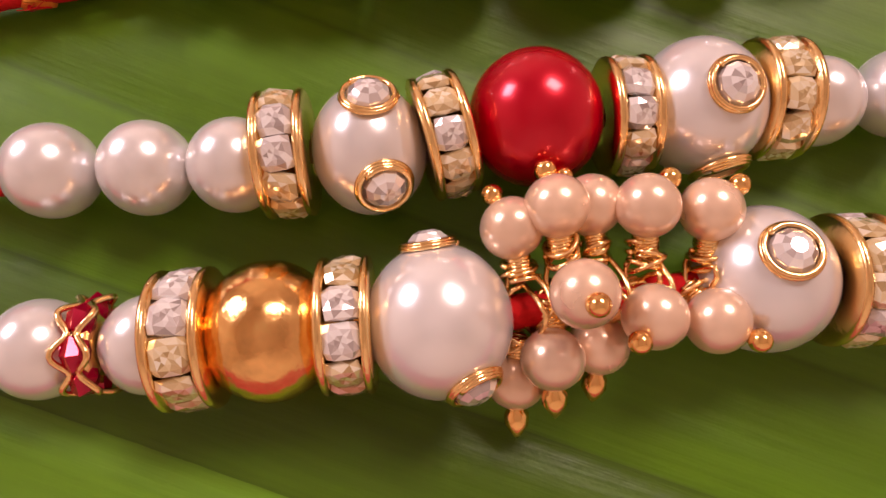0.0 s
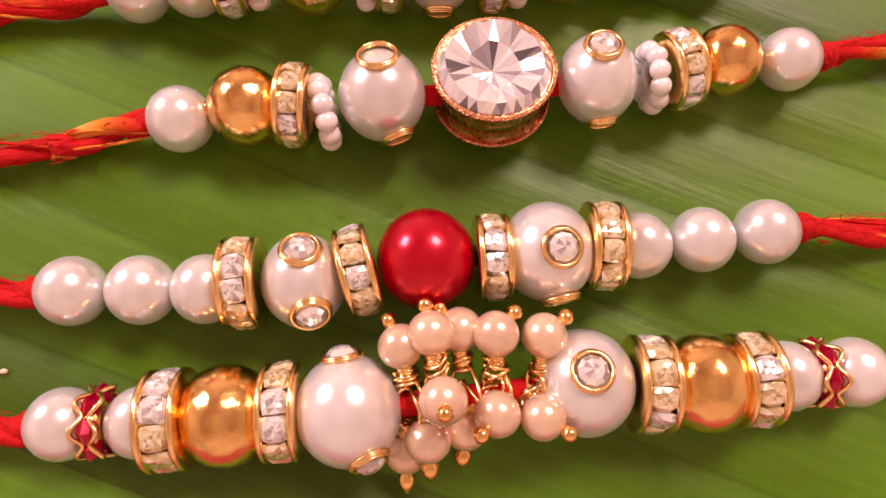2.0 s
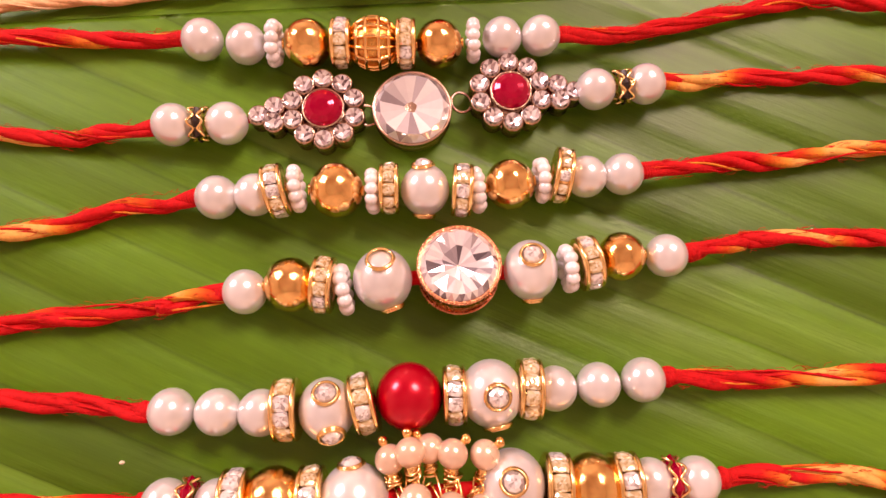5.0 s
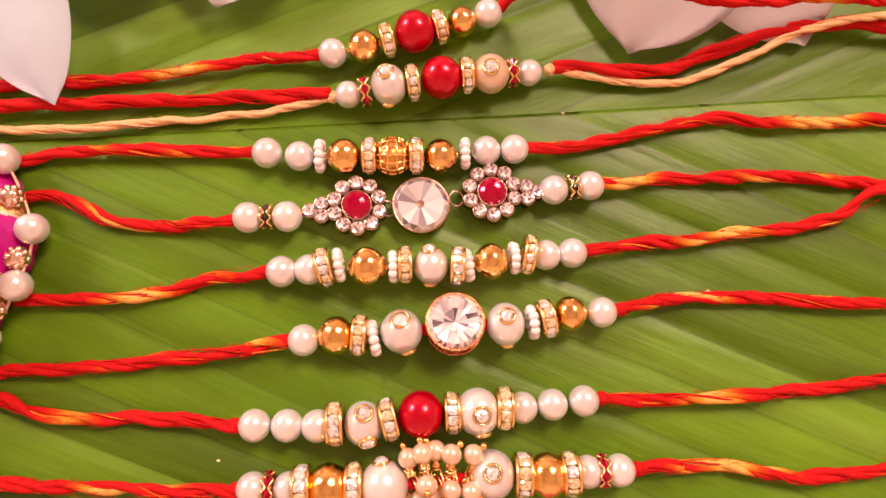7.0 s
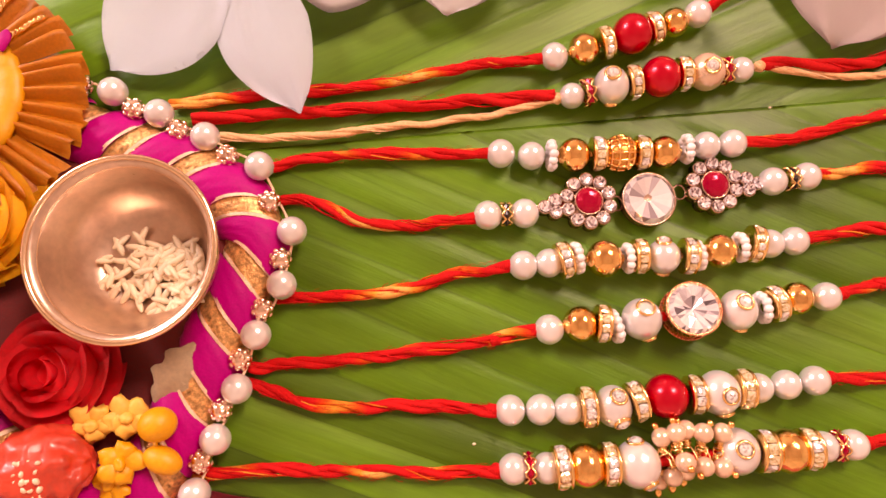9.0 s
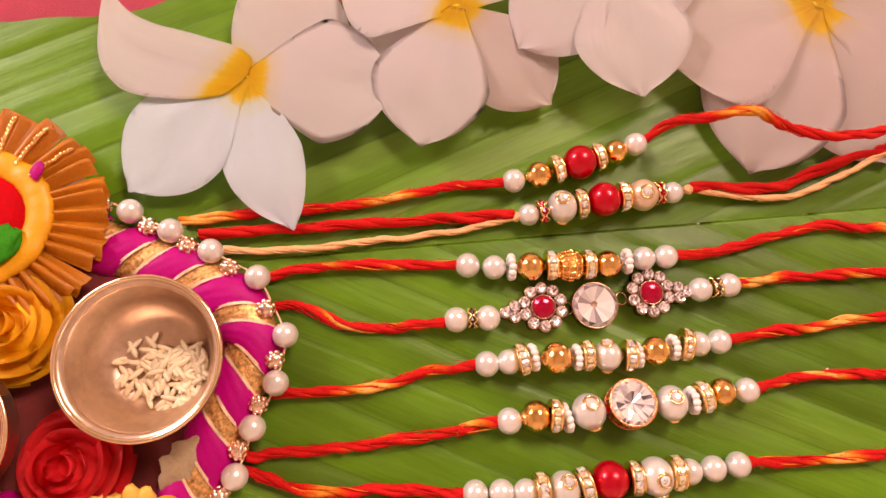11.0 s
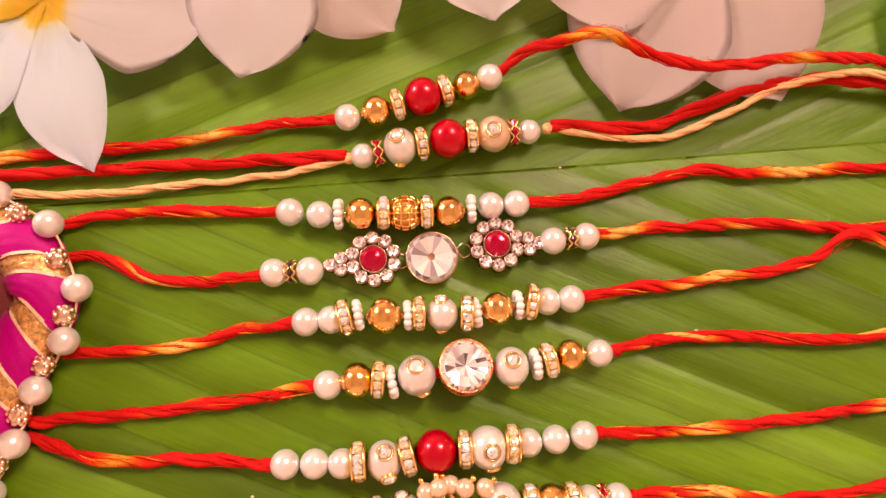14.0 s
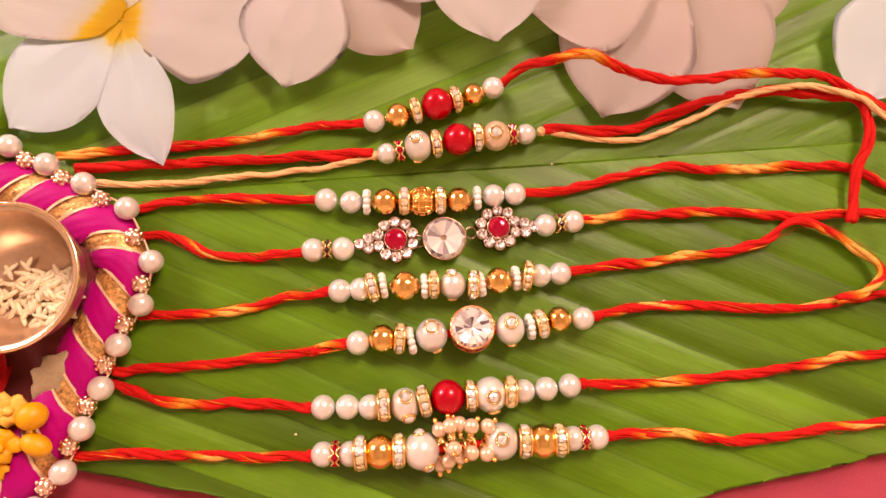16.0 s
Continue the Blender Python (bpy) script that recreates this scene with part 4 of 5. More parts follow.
add_thread(D[0], D[1], [(-3.62, 3.74), (-5.02, 3.69), (-6.31, 3.44), (-7.76, 3.35), (-9.9, 3.45)], seed=7, dyed=[(-7.7, -6.4, 1, None), (-5.4, -4.8, 0.6, 0)])
add_thread(D[0], D[1], [(4.43, 3.72), (6.18, 3.85), (7.56, 3.88), (9.77, 4.04), (11.42, 4.23), (12.76, 4.81), (14.09, 4.30), (15.12, 3.41), (15.34, 2.75), (14.73, 2.25), (13.58, 2.02)], seed=8, dyed=[(7.5, 8.9, 1, None), (13.9, 15.2, 1, None)],
           heights=[0.4, 0.17, 0.15, 0.18, 0.2, 0.3, 0.25, 0.3, 0.4, 0.45, 0.45])
add_thread(E_[0], E_[1], [(-4.42, 5.13), (-6.07, 5.09), (-7.54, 5.31), (-8.27, 5.66), (-9.00, 6.07), (-9.9, 6.07)], seed=9, dyed=[(-8.3, -5.9, 0.95, 0)])
add_thread(E_[0], E_[1], [(5.1, 5.5), (6.83, 5.56), (8.82, 5.51), (10.83, 5.38), (12.81, 5.05), (14.46, 5.07), (16.25, 4.88), (20, 4.7), (25, 4.6)], seed=10, dyed=[(5.0, 6.6, 1, None), (9.0, 11.5, 0.9, 0), (17, 19, 1, None)])
add_thread(F_[0], F_[1], [(-3.88, 6.88), (-6.01, 7.10), (-8.25, 7.20), (-10.3, 7.05)], seed=11, dyed=[(-8.3, -7.7, 0.8, 0), (-6.0, -5.0, 0.7, 1)])
add_thread(F_[0], F_[1], [(3.18, 6.58), (4.78, 6.60), (6.43, 6.93), (8.09, 7.20), (9.89, 6.99), (11.73, 6.90), (14.62, 6.75), (15.78, 6.30), (16.50, 5.93), (20, 4.9), (25, 3.9)], seed=12, dyed=[(10.4, 12.5, 1, None), (18, 20, 1, None)])
add_thread(G[0], G[1], [(-1.85, 8.42), (-3.85, 8.46), (-6.53, 8.53), (-8.79, 8.52), (-11.9, 8.61)], z0=0.33, z1=0.2, material=RED_THREAD, seed=13, r=0.118, off=0.080, pitch=4.2, plies=3, fuzz=260)
add_thread(G[0], G[1], [(-1.90, 8.28), (-3.88, 8.02), (-6.54, 7.94), (-8.42, 7.84), (-11.5, 8.03)], z0=0.30, z1=0.13, material=BEIGE_THREAD, seed=14, r=0.072, off=0.045, pitch=2.2, plies=3, fuzz=120)
add_thread(G[0], G[1], [(4.16, 8.84), (6.87, 8.62), (8.38, 9.00), (10.13, 9.51), (12.28, 9.70), (14.13, 9.42), (15.59, 9.10), (15.92, 8.30), (15.73, 7.46), (15.13, 6.67), (14.80, 5.66), (14.62, 4.65)],
           material=RED_THREAD, seed=15, r=0.118, off=0.080, pitch=4.2, plies=3, fuzz=260, heights=[0.33, 0.22, 0.22, 0.3, 0.4, 0.4, 0.4, 0.4, 0.45, 0.5, 0.45, 0.55])
add_thread(G[0], G[1], [(4.16, 8.76), (6.83, 8.28), (8.50, 8.46), (10.28, 9.17), (11.83, 9.59), (13.75, 9.66), (15.56, 9.09), (16.47, 8.37), (19, 7.4), (25, 6.6)],
           material=BEIGE_THREAD, seed=16, r=0.072, off=0.045, pitch=2.2, plies=3, fuzz=120, heights=[0.3, 0.14, 0.14, 0.3, 0.55, 0.7, 0.7, 0.6, 0.15, 0.15])
add_thread(H[0], H[1], [(-2.08, 9.49), (-3.80, 9.54), (-5.93, 9.29), (-7.65, 9.17), (-10.28, 9.18), (-12.5, 9.05)], seed=17, dyed=[(-6.2, -5.1, 1, None), (-12.5, -10.6, 0.9, None)])
add_thread(H[0], H[1], [(2.80, 10.55), (3.50, 10.85), (4.35, 10.40), (5.35, 10.35), (7.20, 9.95), (9.25, 9.80), (11.9, 10.1), (14.51, 10.00), (16.36, 8.81), (17.09, 8.43), (20, 7.6), (25, 7.0)], seed=18, dyed=[(4.4, 5.6, 0.8, None), (10.8, 11.8, 0.8, None), (19, 21, 1, None)], plies=4,
           heights=[0.4, 1.1, 2.6, 2.9, 1.9, 1.6, 1.1, 0.5, 0.45, 0.2, 0.16, 0.16])
for who, x, y, k in ((B, 4.5, 0.0, 3), (A, 5.2, -1.74, 4), (C, 5.2, 2.16, 5), (B, -4.5, 0.03, 6), (A, -4.55, -1.46, 7)):
    add_knot(who[0], (x - who[1][0], y - who[1][1], 0.33), RED_THREAD, 0.12, k)


# ---- frangipani flowers along the far side ----
def petal(length, width, cup, curl, seed, bend=None, full=1.12):
    """An obovate petal along x from the throat, cupped across and curled at the tip; full sets where it is widest."""
    rnd = random.Random(seed)
    bm = bmesh.new()
    uvl = bm.loops.layers.uv.new("along")
    nu, nv = 14, 30
    lean = rnd.uniform(-0.12, 0.12) if bend is None else bend
    grid = []
    for j in range(nv + 1):
        t = j / nv
        w = width * 0.5 * max(0.02, math.sin(math.pi * (0.03 + 0.97 * t ** full))) ** 0.62 * (0.60 + 0.40 * min(1, t * 1.9))
        w *= 1 + 0.03 * noise.noise(Vector((t * 5, seed, 1)))
        row = []
        for i in range(nu + 1):
            s = 2 * i / nu - 1
            z = (0.045 * s * w * min(1, 3 * t) * (1 - 0.5 * t) - 0.05 * w * s * s * min(1, 2 * t) + 0.30 * math.sin(t * math.pi * 0.8) * cup - curl * 0.5 * t ** 3
                 + 0.19 * t * noise.noise(Vector((t * 2.2, s * 1.3, seed))) - 0.05 * math.exp(-(s * 4) ** 2) * math.sin(math.pi * t) + 0.03 * noise.noise(Vector((t * 3, s * 6, seed + 3))))
            row.append(bm.verts.new((length * t * (1 - 0.03 * s * s), s * w + lean * length * (t * t - t) * (0.4 + 1.2 * t), z)))
        grid.append(row)
    for j in range(nv):
        for i in range(nu):
            f = bm.faces.new((grid[j][i], grid[j][i + 1], grid[j + 1][i + 1], grid[j + 1][i]))
            for l, (a, b) in zip(f.loops, ((i, j), (i + 1, j), (i + 1, j + 1), (i, j + 1))):
                l[uvl].uv = (a / nu, b / nv)
    bmesh.ops.solidify(bm, geom=bm.faces[:], thickness=0.018)
    return bm


def frangipani(label, eye, tips, widths, seed, skins=(PETAL,), bends=(), fulls=()):
    fl = thing("frangipani_flower", (eye[0], eye[1], 0), label, "flower", "frangipani blossoms")
    for n, (tip, w) in enumerate(zip(tips, widths)):
        a, b = Vector((0, 0, eye[2])), Vector(tip) - Vector((eye[0], eye[1], 0))
        way = b - a
        me = petal(way.length, w, 0.35, 0.25, seed * 7 + n, bends[n] if n < len(bends) else None, fulls[n] if n < len(fulls) else 1.12)
        part("petal", me, skins[n % len(skins)], fl, "", shift(*a, facing(way)) @ shift(0, 0, 0.018 * (2 - n)))
    stem = lathe([(-0.9, 0.0), (-0.9, 0.12), (-0.3, 0.14), (0.00, 0.15), (-0.05, 0.06), (-0.08, 0)], 14, None, False, Matrix.Rotation(-math.pi / 2, 4, "Y"))
    for v in stem.verts:
        v.co.z = max(v.co.z, -eye[2])
    part("throat", stem, THROAT, fl, "yellow flower throat", shift(0, 0, eye[2]))
    return fl


frangipani("white frangipani with yellow throat, star-shaped and open", (-10.2, 13.5, 0.8),
           [(-14.7, 17.2, 0.7), (-14.0, 10.1, 0.45), (-8.9, 8.4, 0.6), (-5.3, 12.9, 0.85), (-7.3, 17.0, 0.7)], [3.2, 3.6, 2.6, 4.3, 4.3], 1, (BOUNCE_FAINT, PETAL, PETAL, BOUNCE_FAINT, BOUNCE_FAINT), (-0.80, 0.08, 0.16, -0.08, 0.15), (0.5, 1.3, 1.05, 1.2, 0.95))
frangipani("pinkish white frangipani with yellow throat beside others", (-3.1, 15.3, 1.3),
           [(-4.75, 10.8, 0.75), (-0.2, 12.0, 0.6), (-6.3, 13.7, 0.5), (-6.8, 17.3, 1.1), (-0.8, 18.8, 1.4)], [3.9, 3.4, 4.2, 4.2, 4.2], 2, (BOUNCE_FAINT, BOUNCE_PINK, BOUNCE_FAINT, BOUNCE_FAINT, BOUNCE_FAINT), (0.15, 0.0, 0.0), (1.25, 1.3, 1.3, 1.3, 1.2))
frangipani("white frangipani standing slightly raised over its neighbours", (2.1, 16.5, 1.8),
           [(2.65, 11.7, 1.4), (-1.2, 13.8, 1.2), (-0.2, 19.6, 1.5), (4.6, 19.8, 1.5), (5.4, 15.6, 1.2)], [4.0, 3.5, 3.8, 3.8, 3.6], 3, (BOUNCE_FAINT,), (-0.10, 0.0), (1.3, 1.3))
frangipani("large pinkish white frangipani lying under a thread", (9.2, 14.7, 1.2),
           [(3.9, 13.1, 0.9), (6.25, 9.15, 0.35), (11.3, 9.1, 0.35), (14.2, 13.6, 0.6), (9.4, 19.0, 1.2)], [5.0, 5.0, 5.0, 4.6, 4.8], 4, (BOUNCE_PINK,), (0.0, 0.12, -0.10, 0.0), (1.4, 1.2, 1.2, 1.2))
far_flower = frangipani("white frangipani with yellow throat at the leaf's edge", (18.2, 13.9, 1.0),
                        [(17.2, 18.8, 0.8), (15.8, 9.0, 0.35), (20.9, 10.2, 0.4), (22.0, 14.8, 0.7), (20.6, 18.0, 0.9)], [3.2, 3.9, 3.6, 3.6, 3.6], 5)
part("flower_tube", tube(bmesh.new(), spline([(-3.0, 2.3, 0.5), (-2.3, 1.4, 0.6), (-1.7, 0.4, 0.6)], 0.2), 0.17, 10), PALE_YELLOW, far_flower, "pale yellow flower tube")

# ---- the decorated plate and what stands on it ----
RIM = [(-14.6, 8.55), (-13.21, 7.94), (-11.91, 7.30), (-10.78, 6.36), (-10.22, 5.25), (-10.50, 4.10), (-11.10, 2.99), (-11.60, 1.89), (-12.15, 0.86), (-12.75, -0.25),
       (-13.9, -1.45), (-15.4, -0.85), (-17.10, 0.18), (-19.2, 1.5), (-20.7, 3.5), (-20.9, 6.2), (-19.6, 8.7), (-17.2, 9.6)]
MID = Vector((-15.6, 4.2, 0))
rim_line = spline([(*p, 0.0) for p in RIM + RIM[:2]], 0.1)
rim_line = rim_line[: int(len(rim_line) * len(RIM) / (len(RIM) + 1))]
plate = thing("offering_plate", (MID.x, MID.y, 0), "offering plate rimmed with magenta ribbon, gold lace and pearls", "plate")
bm = bmesh.new()
top = [bm.verts.new((p.x - MID.x, p.y - MID.y, 0.32)) for p in rim_line]
low = [bm.verts.new((p.x - MID.x, p.y - MID.y, 0.04)) for p in rim_line]
bm.faces.new(top)
bm.faces.new(low)
for k in range(len(top)):
    bm.faces.new((top[k], top[(k + 1) % len(top)], low[(k + 1) % len(top)], low[k]))
part("plate_bed", bm, MAROON, plate, "dark maroon velvet bed", smooth=False)


def rim_frame(k):
    n = len(rim_line)
    p, d = rim_line[k % n], (rim_line[(k + 2) % n] - rim_line[(k - 2) % n]).normalized()
    return p - Vector((MID.x, MID.y, 0)), d, Vector((d.y, -d.x, 0)) * (1 if (p - MID).dot(Vector((d.y, -d.x, 0))) > 0 else -1)


def rolled(k0, k1, slant, half, r, lift=0.0, sides=18):
    """A stretch of the padded rim, its ends slanted as a wrapped ribbon's are."""
    bm = bmesh.new()
    loops = []
    for k in range(k0, k1 + 1):
        loop = []
        for s in range(sides + 1):
            a = math.pi * (s / sides)
            kk = k + slant * math.cos(a)
            f = kk - math.floor(kk)
            p0, d0, o0 = rim_frame(math.floor(kk))
            p1, d1, o1 = rim_frame(math.floor(kk) + 1)
            p, o = p0.lerp(p1, f), o0.lerp(o1, f)
            e = math.sin(0.5 * math.pi * min(1.0, (k - k0) / 4.0, (k1 - k) / 4.0))
            rr = (r + lift * (0.5 + 0.5 * e)) * (1 + 0.02 * math.sin(k * 1.7 + s))
            loop.append(bm.verts.new(p - o * 0.16 + o * (half * math.cos(a)) * (rr / r) + Vector((0, 0, 0.10 + rr * math.sin(a)))))
        loops.append(loop)
    for p, q in zip(loops, loops[1:]):
        for s in range(sides):
            bm.faces.new((p[s], p[s + 1], q[s + 1], q[s]))
    return bm


n_rim = len(rim_line)
wraps = int(n_rim * 0.1 / 1.62)
for w in range(wraps):
    k0 = int(w * n_rim / wraps)
    k1 = int((w + 1) * n_rim / wraps)
    cut = k0 + int((k1 - k0) * 0.60)
    part("ribbon_wrap", rolled(k0, cut + 1, 5, 0.80, 0.60, 0.11), MAGENTA, plate)
    part("lace_wrap", rolled(cut, k1 + 1, 5, 0.80, 0.62, 0.0), LACE, plate, "gold lace strip")
    part("lace_edge", rolled(cut, cut + 1, 5, 0.80, 0.69), LACE_EDGE, plate)
    part("lace_edge", rolled(k1 - 1, k1, 5, 0.80, 0.69), LACE_EDGE, plate)
def bead_studs():
    """Tiny balls set round a bead in three rows."""
    bm = bmesh.new()
    for lat, many in ((-0.55, 7), (0.1, 9), (0.75, 6)):
        for k in range(many):
            a = 2 * math.pi * (k + lat) / many
            at = Vector((math.cos(lat) * math.cos(a), math.cos(lat) * math.sin(a), math.sin(lat))) * 0.235
            bmesh.ops.create_uvsphere(bm, u_segments=10, v_segments=7, radius=0.088, matrix=Matrix.Translation(at))
    return bm


PEARLS = [(-13.87, 9.40), (-12.66, 8.68), (-11.46, 7.93), (-10.07, 6.99), (-9.31, 5.15), (-9.66, 3.76), (-10.39, 2.53), (-10.94, 1.22), (-11.53, 0.03), (-12.09, -1.23),
          (-13.0, -2.25), (-14.5, -2.2), (-15.9, -1.55), (-17.3, -0.75), (-18.6, 0.1), (-19.8, 0.9), (-20.9, 2.0), (-21.6, 3.4), (-21.9, 4.9), (-21.8, 6.5), (-21.2, 7.9), (-20.2, 9.1), (-18.8, 10.0), (-17.2, 10.5), (-15.5, 10.3)]
for (x, y), (x2, y2) in zip(PEARLS, PEARLS[1:] + PEARLS[:1]):
    piece("rim_pearl", stored(("rim_pearl",), lambda: ball(0.39, 24, 16)), PEARL, plate, shift(x - MID.x, y - MID.y, 0.60))
    mx, my = (x + x2) / 2 - MID.x, (y + y2) / 2 - MID.y
    inward = Vector((-mx, -my, 0)).normalized() * 0.18
    b = piece("rim_metal_bead", stored(("rim_metal",), lambda: ball(0.275, 18, 12)), ROSE_BEAD, plate, shift(mx + inward.x, my + inward.y, 0.55), "rose-silver bead set with tiny balls")
    piece("bead_studs", stored(("bead_studs",), bead_studs), ROSE_BEAD, b, shift(0, 0, 0, Euler((0.3, 0.2, mx)).to_matrix()))


string = []
for (x, y), (x2, y2) in zip(PEARLS, PEARLS[1:] + PEARLS[:1]):
    out = Vector((x - MID.x, y - MID.y, 0)).normalized()
    mid = Vector(((x + x2) / 2 - MID.x, (y + y2) / 2 - MID.y, 0.45))
    string += [(x - MID.x, y - MID.y, 0.60), tuple(mid + out * 0.03)]
part("stringing_cord", tube(bmesh.new(), spline(string + string[:1], 0.15), 0.035, 6), LACE_EDGE, plate, "thin cream cord between the pearls")


def bowl(label, at, r, h, fill=None):
    ob = thing("metal_bowl", at, label, "bowl", "small metal bowls on the plate")
    up = Matrix.Rotation(-math.pi / 2, 4, "Y")
    bm = lathe([(0, 0), (0, r * 0.62), (h * 0.10, r * 0.70), (h * 0.5, r * 0.92), (h * 0.9, r * 0.98), (h * 0.95, r * 1.03), (h, r * 1.05), (h * 1.02, r * 1.03), (h, r * 0.96),
                (h * 0.9, r * 0.92), (h * 0.5, r * 0.86), (h * 0.16, r * 0.66), (h * 0.09, r * 0.5), (h * 0.08, 0)], 64, None, False, up)
    part("bowl_body", bm, BRASS, ob)
    for z, R, w in ((h * 1.01, r * 1.03, 0.075), (h * 0.93, r * 0.945, 0.03)):
        part("bowl_rim", ring(R, w, 72, 8), BRIGHT, ob, "polished rim", shift(0, 0, z))
    return ob


bowl("shiny brass bowl holding a little raw rice", (-12.95, 4.75, 0.33), 2.13, 2.05)
rice = thing("rice_heap", (-12.6, 4.2, 0.5), "loose raw white rice grains in a brass bowl", "rice")
grain = stored(("grain",), lambda: ball(0.088, 8, 6, sx=3.2))
rnd = random.Random(8)
for k in range(150):
    a, q = rnd.uniform(0, 2 * math.pi), math.sqrt(rnd.random())
    x, y = (1.0 if k < 90 else 1.35) * q * math.cos(a) - (0.0 if k < 90 else 0.35), 0.85 * q * math.sin(a) + (0.0 if k < 90 else 0.35)
    turn = Euler((rnd.uniform(0, 6), rnd.uniform(-0.5, 0.5), rnd.uniform(0, 6))).to_matrix()
    piece("rice_grain", grain, RICE, rice, shift(x, y, 0.12 + 0.35 * (1 - q) * rnd.random() + 0.06, turn))

bowl("shiny brass bowl filled with red powder", (-18.45, 3.15, 0.33), 2.1, 2.05)
powder = lathe([(0.0, 0), (0.0, 1.8), (0.5, 1.95), (0.62, 1.2), (0.75, 0)], 40, None, False, Matrix.Rotation(-math.pi / 2, 4, "Y"))
for v in powder.verts:
    v.co.z += 0.12 * noise.noise(v.co * 1.4) if v.co.z > 0.3 else 0
tagged(part("red_powder", powder, KUMKUM, None, "", shift(-18.45, 3.15, 1.25)), "heap of bright red powder in a brass bowl", "powder")


def rose(label, at, r, material, seed):
    """A cloth rose: rolled petals in rising turns about a tight heart."""
    ob = thing("cloth_rose", at, label, "flower", "cloth roses on the plate")
    rnd = random.Random(seed)
    base = lathe([(0, 0), (0, r * 0.75), (r * 0.4, r * 0.8), (r * 0.7, r * 0.2), (r * 0.7, 0)], 20, None, False, Matrix.Rotation(-math.pi / 2, 4, "Y"))
    part("rose_heart", base, material, ob)
    for n, (rad, high, many) in enumerate(((0.22, 1.15, 2), (0.42, 1.08, 3), (0.64, 0.95, 4), (0.86, 0.76, 5), (1.0, 0.5, 5))):
        for k in range(many):
            a0 = 2 * math.pi * k / many + n * 0.7 + rnd.uniform(-0.2, 0.2)
            span = 2 * math.pi / many * 1.35
            bm = bmesh.new()
            nu, nv = 12, 6
            grid = []
            for j in range(nv + 1):
                t = j / nv
                row = []
                for i in range(nu + 1):
                    s = i / nu
                    a = a0 + span * (s - 0.5)
                    flare = r * rad * (0.55 + 0.45 * t + 0.16 * max(0, t - 0.7) / 0.3) * (1 + 0.06 * (s - 0.5))
                    z = r * high * (t * (1 - 0.25 * (2 * s - 1) ** 2)) - 0.10 * r * max(0, t - 0.75) * 4 * (n > 1) + 0.03 * r * noise.noise(Vector((s * 3, t * 2, seed + n * 5 + k)))
                    row.append(bm.verts.new((flare * math.cos(a), flare * math.sin(a), max(0.02, z))))
                grid.append(row)
            for j in range(nv):
                for i in range(nu):
                    bm.faces.new((grid[j][i], grid[j][i + 1], grid[j + 1][i + 1], grid[j + 1][i]))
            bmesh.ops.solidify(bm, geom=bm.faces[:], thickness=0.05)
            part("rose_petal", bm, material, ob)
    return ob


rose("deep red cloth rose beside the rice bowl", (-15.25, 2.05, 0.33), 1.38, ROSE_RED, 2)
rose("golden yellow cloth rose beside the brass bowls", (-17.0, 6.1, 0.33), 1.5, ROSE_YEL, 5)

fan = thing("pleated_rosette", (-17.9, 9.3, 0.33), "pleated orange satin rosette with gold edging and felt centre", "rosette")
for k in range(40):
    a = 2 * math.pi * k / 40
    sway = 0.05 * math.sin(k * 2.4)
    bm = bmesh.new()
    rows = []
    for q, lift in ((1.5, 0.85), (2.2, 0.80), (2.9, 0.66), (3.3, 0.56), (3.55 + 0.08 * math.sin(k * 3.7), 0.40)):
        half = math.pi / 40 * q * 1.30
        rows.append([bm.verts.new(Matrix.Rotation(a + sway * q / 3.6, 3, "Z") @ Vector((q - 0.10 * abs(s), s * half, lift + u * (0.6 + 0.25 * q))))
                     for s, u in ((-1, 0), (-0.6, 0.06), (-0.15, 0.20), (0.2, 0.25), (0.5, 0.12), (1, 0))])
    for p, q in zip(rows, rows[1:]):
        for s in range(5):
            bm.faces.new((p[s], p[s + 1], q[s + 1], q[s]))
    bmesh.ops.solidify(bm, geom=bm.faces[:], thickness=0.03)
    part("pleat", bm, ORANGE, fan)
    if 4 <= k <= 16 and k % 2 == 0:
        ends = [Matrix.Rotation(a + 0.03, 3, "Z") @ Vector((q, 0, z)) for q, z in ((1.85, 1.14), (2.5, 1.12), (3.3, 1.0))]
        bm = bmesh.new()
        way = spline(ends, 0.03)
        for ph in (0, math.pi):
            tube(bm, [p + Vector((0.035 * math.cos(j * 0.75 + ph), 0.02 * math.sin(j * 0.4), 0.035 * math.sin(j * 0.75 + ph))) for j, p in enumerate(way)], 0.05, 6)
        part("gold_strip", bm, GOLD_WIRE, fan, "twisted gold cord")
up = Matrix.Rotation(-math.pi / 2, 4, "Y")
part("rosette_base", lathe([(0, 0), (0, 1.9), (0.8, 1.9), (0.85, 0)], 40, None, False, up), ORANGE, fan)
border = lathe([(0.20 * math.cos(b) + 1.02, 1.74 + 0.40 * math.sin(b)) for b in (2 * math.pi * j / 14 for j in range(14))], 72, None, True, up)
for v in border.verts:
    turn = math.atan2(v.co.y, v.co.x)
    v.co *= 1 + 0.045 * noise.noise(Vector((math.cos(turn) * 3, math.sin(turn) * 3, 2))) + 0.03 * noise.noise(Vector((math.cos(turn) * 9, math.sin(turn) * 9, 5)))
part("yellow_border", border, YELLOW, fan, "uneven yellow felt border")
part("felt_dome", lathe([(0.7, 0), (0.7, 1.55), (1.05, 1.42), (1.22, 0.9), (1.3, 0)], 36, None, False, up), FELT_RED, fan, "red felt dome")
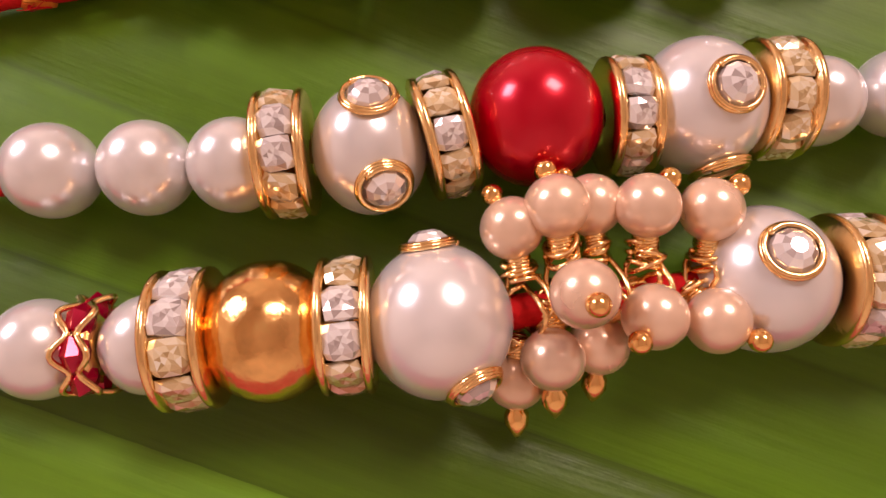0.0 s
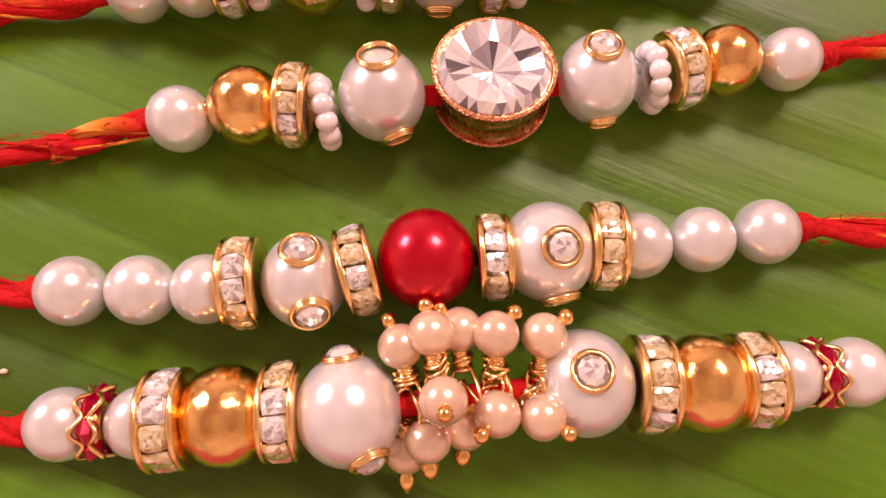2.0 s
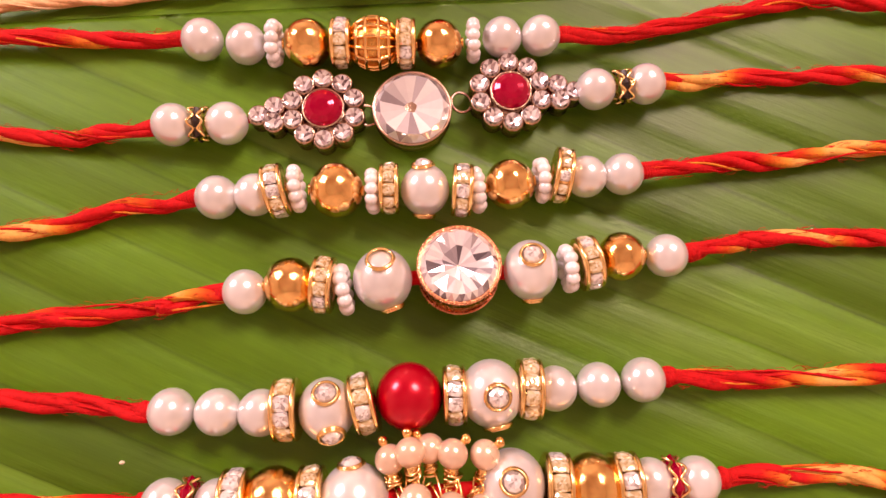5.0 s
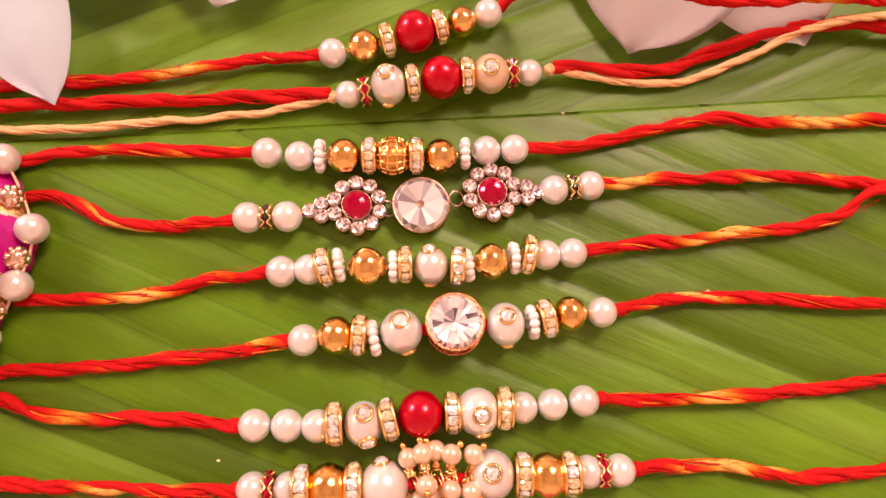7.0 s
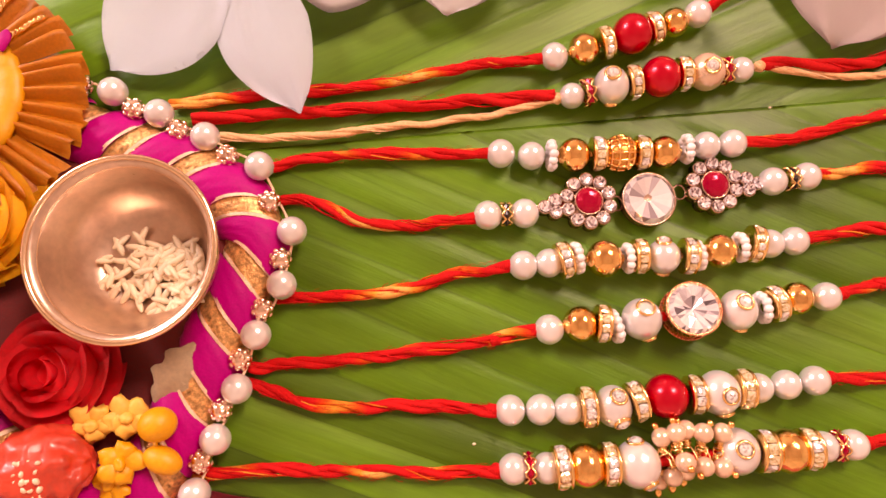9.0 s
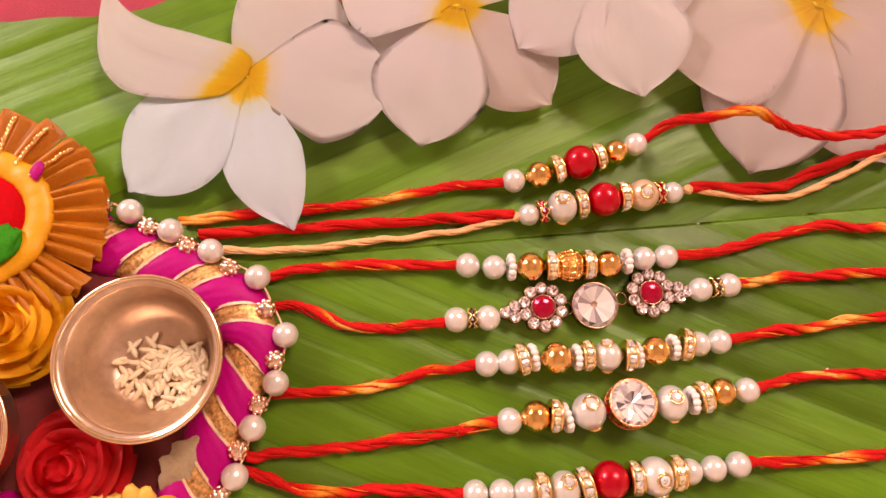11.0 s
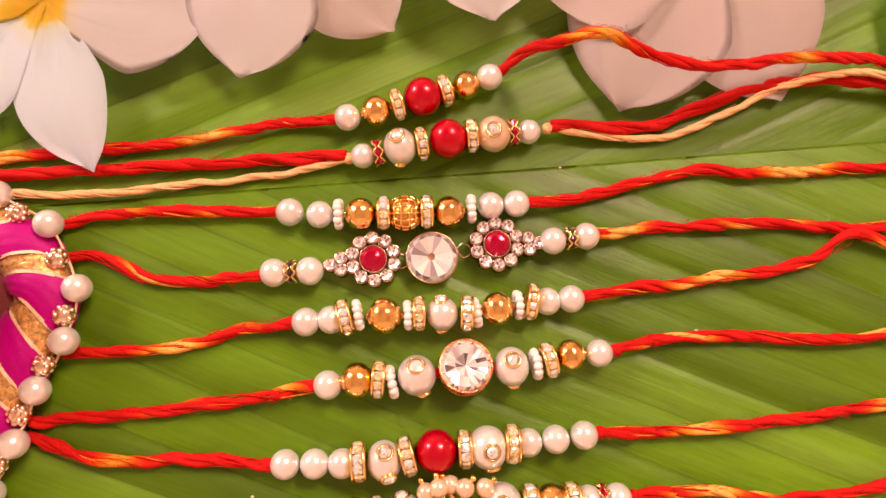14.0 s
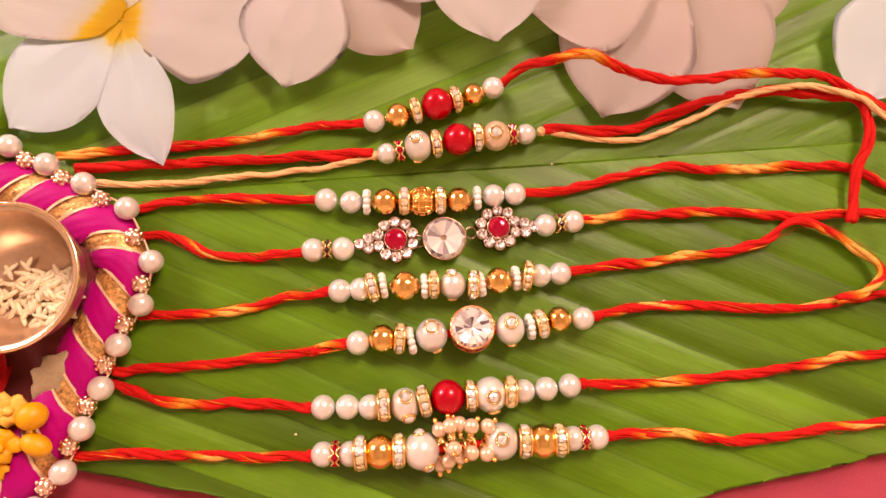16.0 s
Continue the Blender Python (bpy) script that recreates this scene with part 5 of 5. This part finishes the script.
for name, x, y, s, m_ in (("green_leaf_patch", 0.55, -1.00, 0.62, GREEN), ("green_leaf_patch", -0.35, -0.75, 0.55, GREEN), ("blue_patch", -0.55, -1.35, 0.26, BLUE),
                          ("blue_patch", -0.05, -1.50, 0.18, BLUE), ("pink_patch", 1.75, 1.25, 0.22, MAGENTA), ("yellow_patch", -0.35, 0.25, 0.30, YELLOW)):
    blob = ball(s, 24, 16)
    for v in blob.verts:
        v.co = Vector((v.co.x * 1.35, v.co.y * 0.85, v.co.z * 0.35)) * (1 + 0.35 * noise.noise(v.co * 3.5 + Vector((x, y, 0))))
    part(name, blob, m_, fan, "", shift(x, y, 1.26, Matrix.Rotation(x * 0.8, 3, "Z")))

coral = ball(1.15, 40, 28)
for v in coral.verts:
    v.co = Vector((v.co.x * 1.0, v.co.y * 0.85, v.co.z * 0.75 + 0.8)) * (1 + 0.14 * noise.noise(v.co * 2.4) + 0.09 * noise.noise(v.co * 5.5))
ornament = thing("coral_ornament", (-15.45, -0.15, 0.30), "knobbly glossy coral red ornament with worn gold flecks", "ornament")
part("ornament_body", coral, CORAL, ornament)
rnd = random.Random(11)
for row in range(6):
    for col in range(4):
        x, y = 0.05 + (col - 1.5) * 0.17 + rnd.uniform(-0.03, 0.03), -0.80 + row * 0.20 + rnd.uniform(-0.03, 0.03)
        high = 0.8 + 0.86 * math.sqrt(max(0.05, 1 - (x / 1.15) ** 2 - (y / 0.98) ** 2))
        fleck = ball(rnd.uniform(0.045, 0.075), 10, 7, 1.3)
        part("gold_fleck", fleck, LACE_EDGE, ornament, "", shift(x, y, high, Matrix.Rotation(rnd.uniform(0, 3), 3, "Z")))


def bud_spray():
    ob = thing("artificial_bud_spray", (-13.1, 0.3, 0.33), "spray of yellow artificial buds and small blossoms", "flower")
    for x, y, z, a, sx, r in ((-12.68, 0.58, 1.25, 0.2, 1.1, 0.42), (-12.68, -0.30, 1.0, -0.5, 1.5, 0.33)):
        part("bud", ball(r, 20, 14, sx), YELLOW, ob, "smooth orange-yellow bud", shift(x + 13.1, y - 0.3, z - 0.33, Matrix.Rotation(a, 3, "Z")))
        part("bud_stalk", tube(bmesh.new(), spline([(0, 0, 0.2), ((x + 13.1) * 0.5, (y - 0.3) * 0.5, 0.5), (x + 13.1, y - 0.3, z - 0.4)], 0.2), 0.06, 6), YELLOW, ob)
    for n, (x, y, z, m_) in enumerate(((-13.65, -0.25, 1.1, YELLOW), (-14.35, 0.75, 1.0, PALE_YELLOW), (-13.55, 0.80, 0.9, PALE_YELLOW), (-14.0, -0.75, 0.8, YELLOW))):
        bm = bmesh.new()
        for k in range(5):
            bl = bmesh.ops.create_uvsphere(bm, u_segments=12, v_segments=8, radius=0.26, matrix=Matrix.Translation((0.28 * math.cos(k * 1.257), 0.28 * math.sin(k * 1.257), 0)) @ Matrix.Diagonal((1, 1, 0.5, 1)))
        bmesh.ops.create_uvsphere(bm, u_segments=12, v_segments=8, radius=0.16, matrix=Matrix.Translation((0, 0, 0.12)))
        for v in bm.verts:
            v.co *= 1 + 0.42 * noise.noise(v.co * 4.5 + Vector((n * 3, 1, 2))) + 0.15 * noise.noise(v.co * 11)
        part("blossom", bm, m_, ob, "small five-lobed blossom", shift(x + 13.1, y - 0.3, z - 0.33, Euler((0.3 * math.sin(n), 0.3 * math.cos(n * 2), n)).to_matrix()))
        part("blossom_stalk", tube(bmesh.new(), spline([(0, 0, 0.0), ((x + 13.1) * 0.6, (y - 0.3) * 0.6, 0.2), (x + 13.1, y - 0.3, z - 0.4)], 0.2), 0.06, 6), YELLOW, ob)


bud_spray()


def cloth_leaf():
    bm = bmesh.new()
    rows = []
    for j in range(15):
        t = j / 14
        w = 0.50 * math.sin(math.pi * (0.06 + 0.9 * t)) * (1 + 0.22 * math.sin(t * 21))
        rows.append([bm.verts.new((1.9 * t - 0.95, s * w, 0.12 * (1 - s * s) + 0.15 * math.sin(t * 4))) for s in (-1, -0.5, 0, 0.5, 1)])
    for p, q in zip(rows, rows[1:]):
        for s in range(4):
            bm.faces.new((p[s], p[s + 1], q[s + 1], q[s]))
    bmesh.ops.solidify(bm, geom=bm.faces[:], thickness=0.04)
    return bm


tagged(part("cloth_leaf", cloth_leaf(), CREAM_LEAF, None, "", shift(-12.4, 1.8, 0.62, Euler((0.1, -0.15, 0.85)).to_matrix())), "cream cloth leaf with scalloped edge on the rim", "leaf")


# tiny white grains that lie loose on the leaf
for x, y in ((-5.04, -0.81), (4.40, 7.66), (7.76, 2.51)):
    speck = ball(0.035, 8, 6, 1.4)
    tagged(part("loose_grain", speck, RICE, None, "", shift(x, y, leaf_height(x, y) + 0.02)), "tiny white grain lying loose on the leaf", "grain", "loose grains on the leaf")
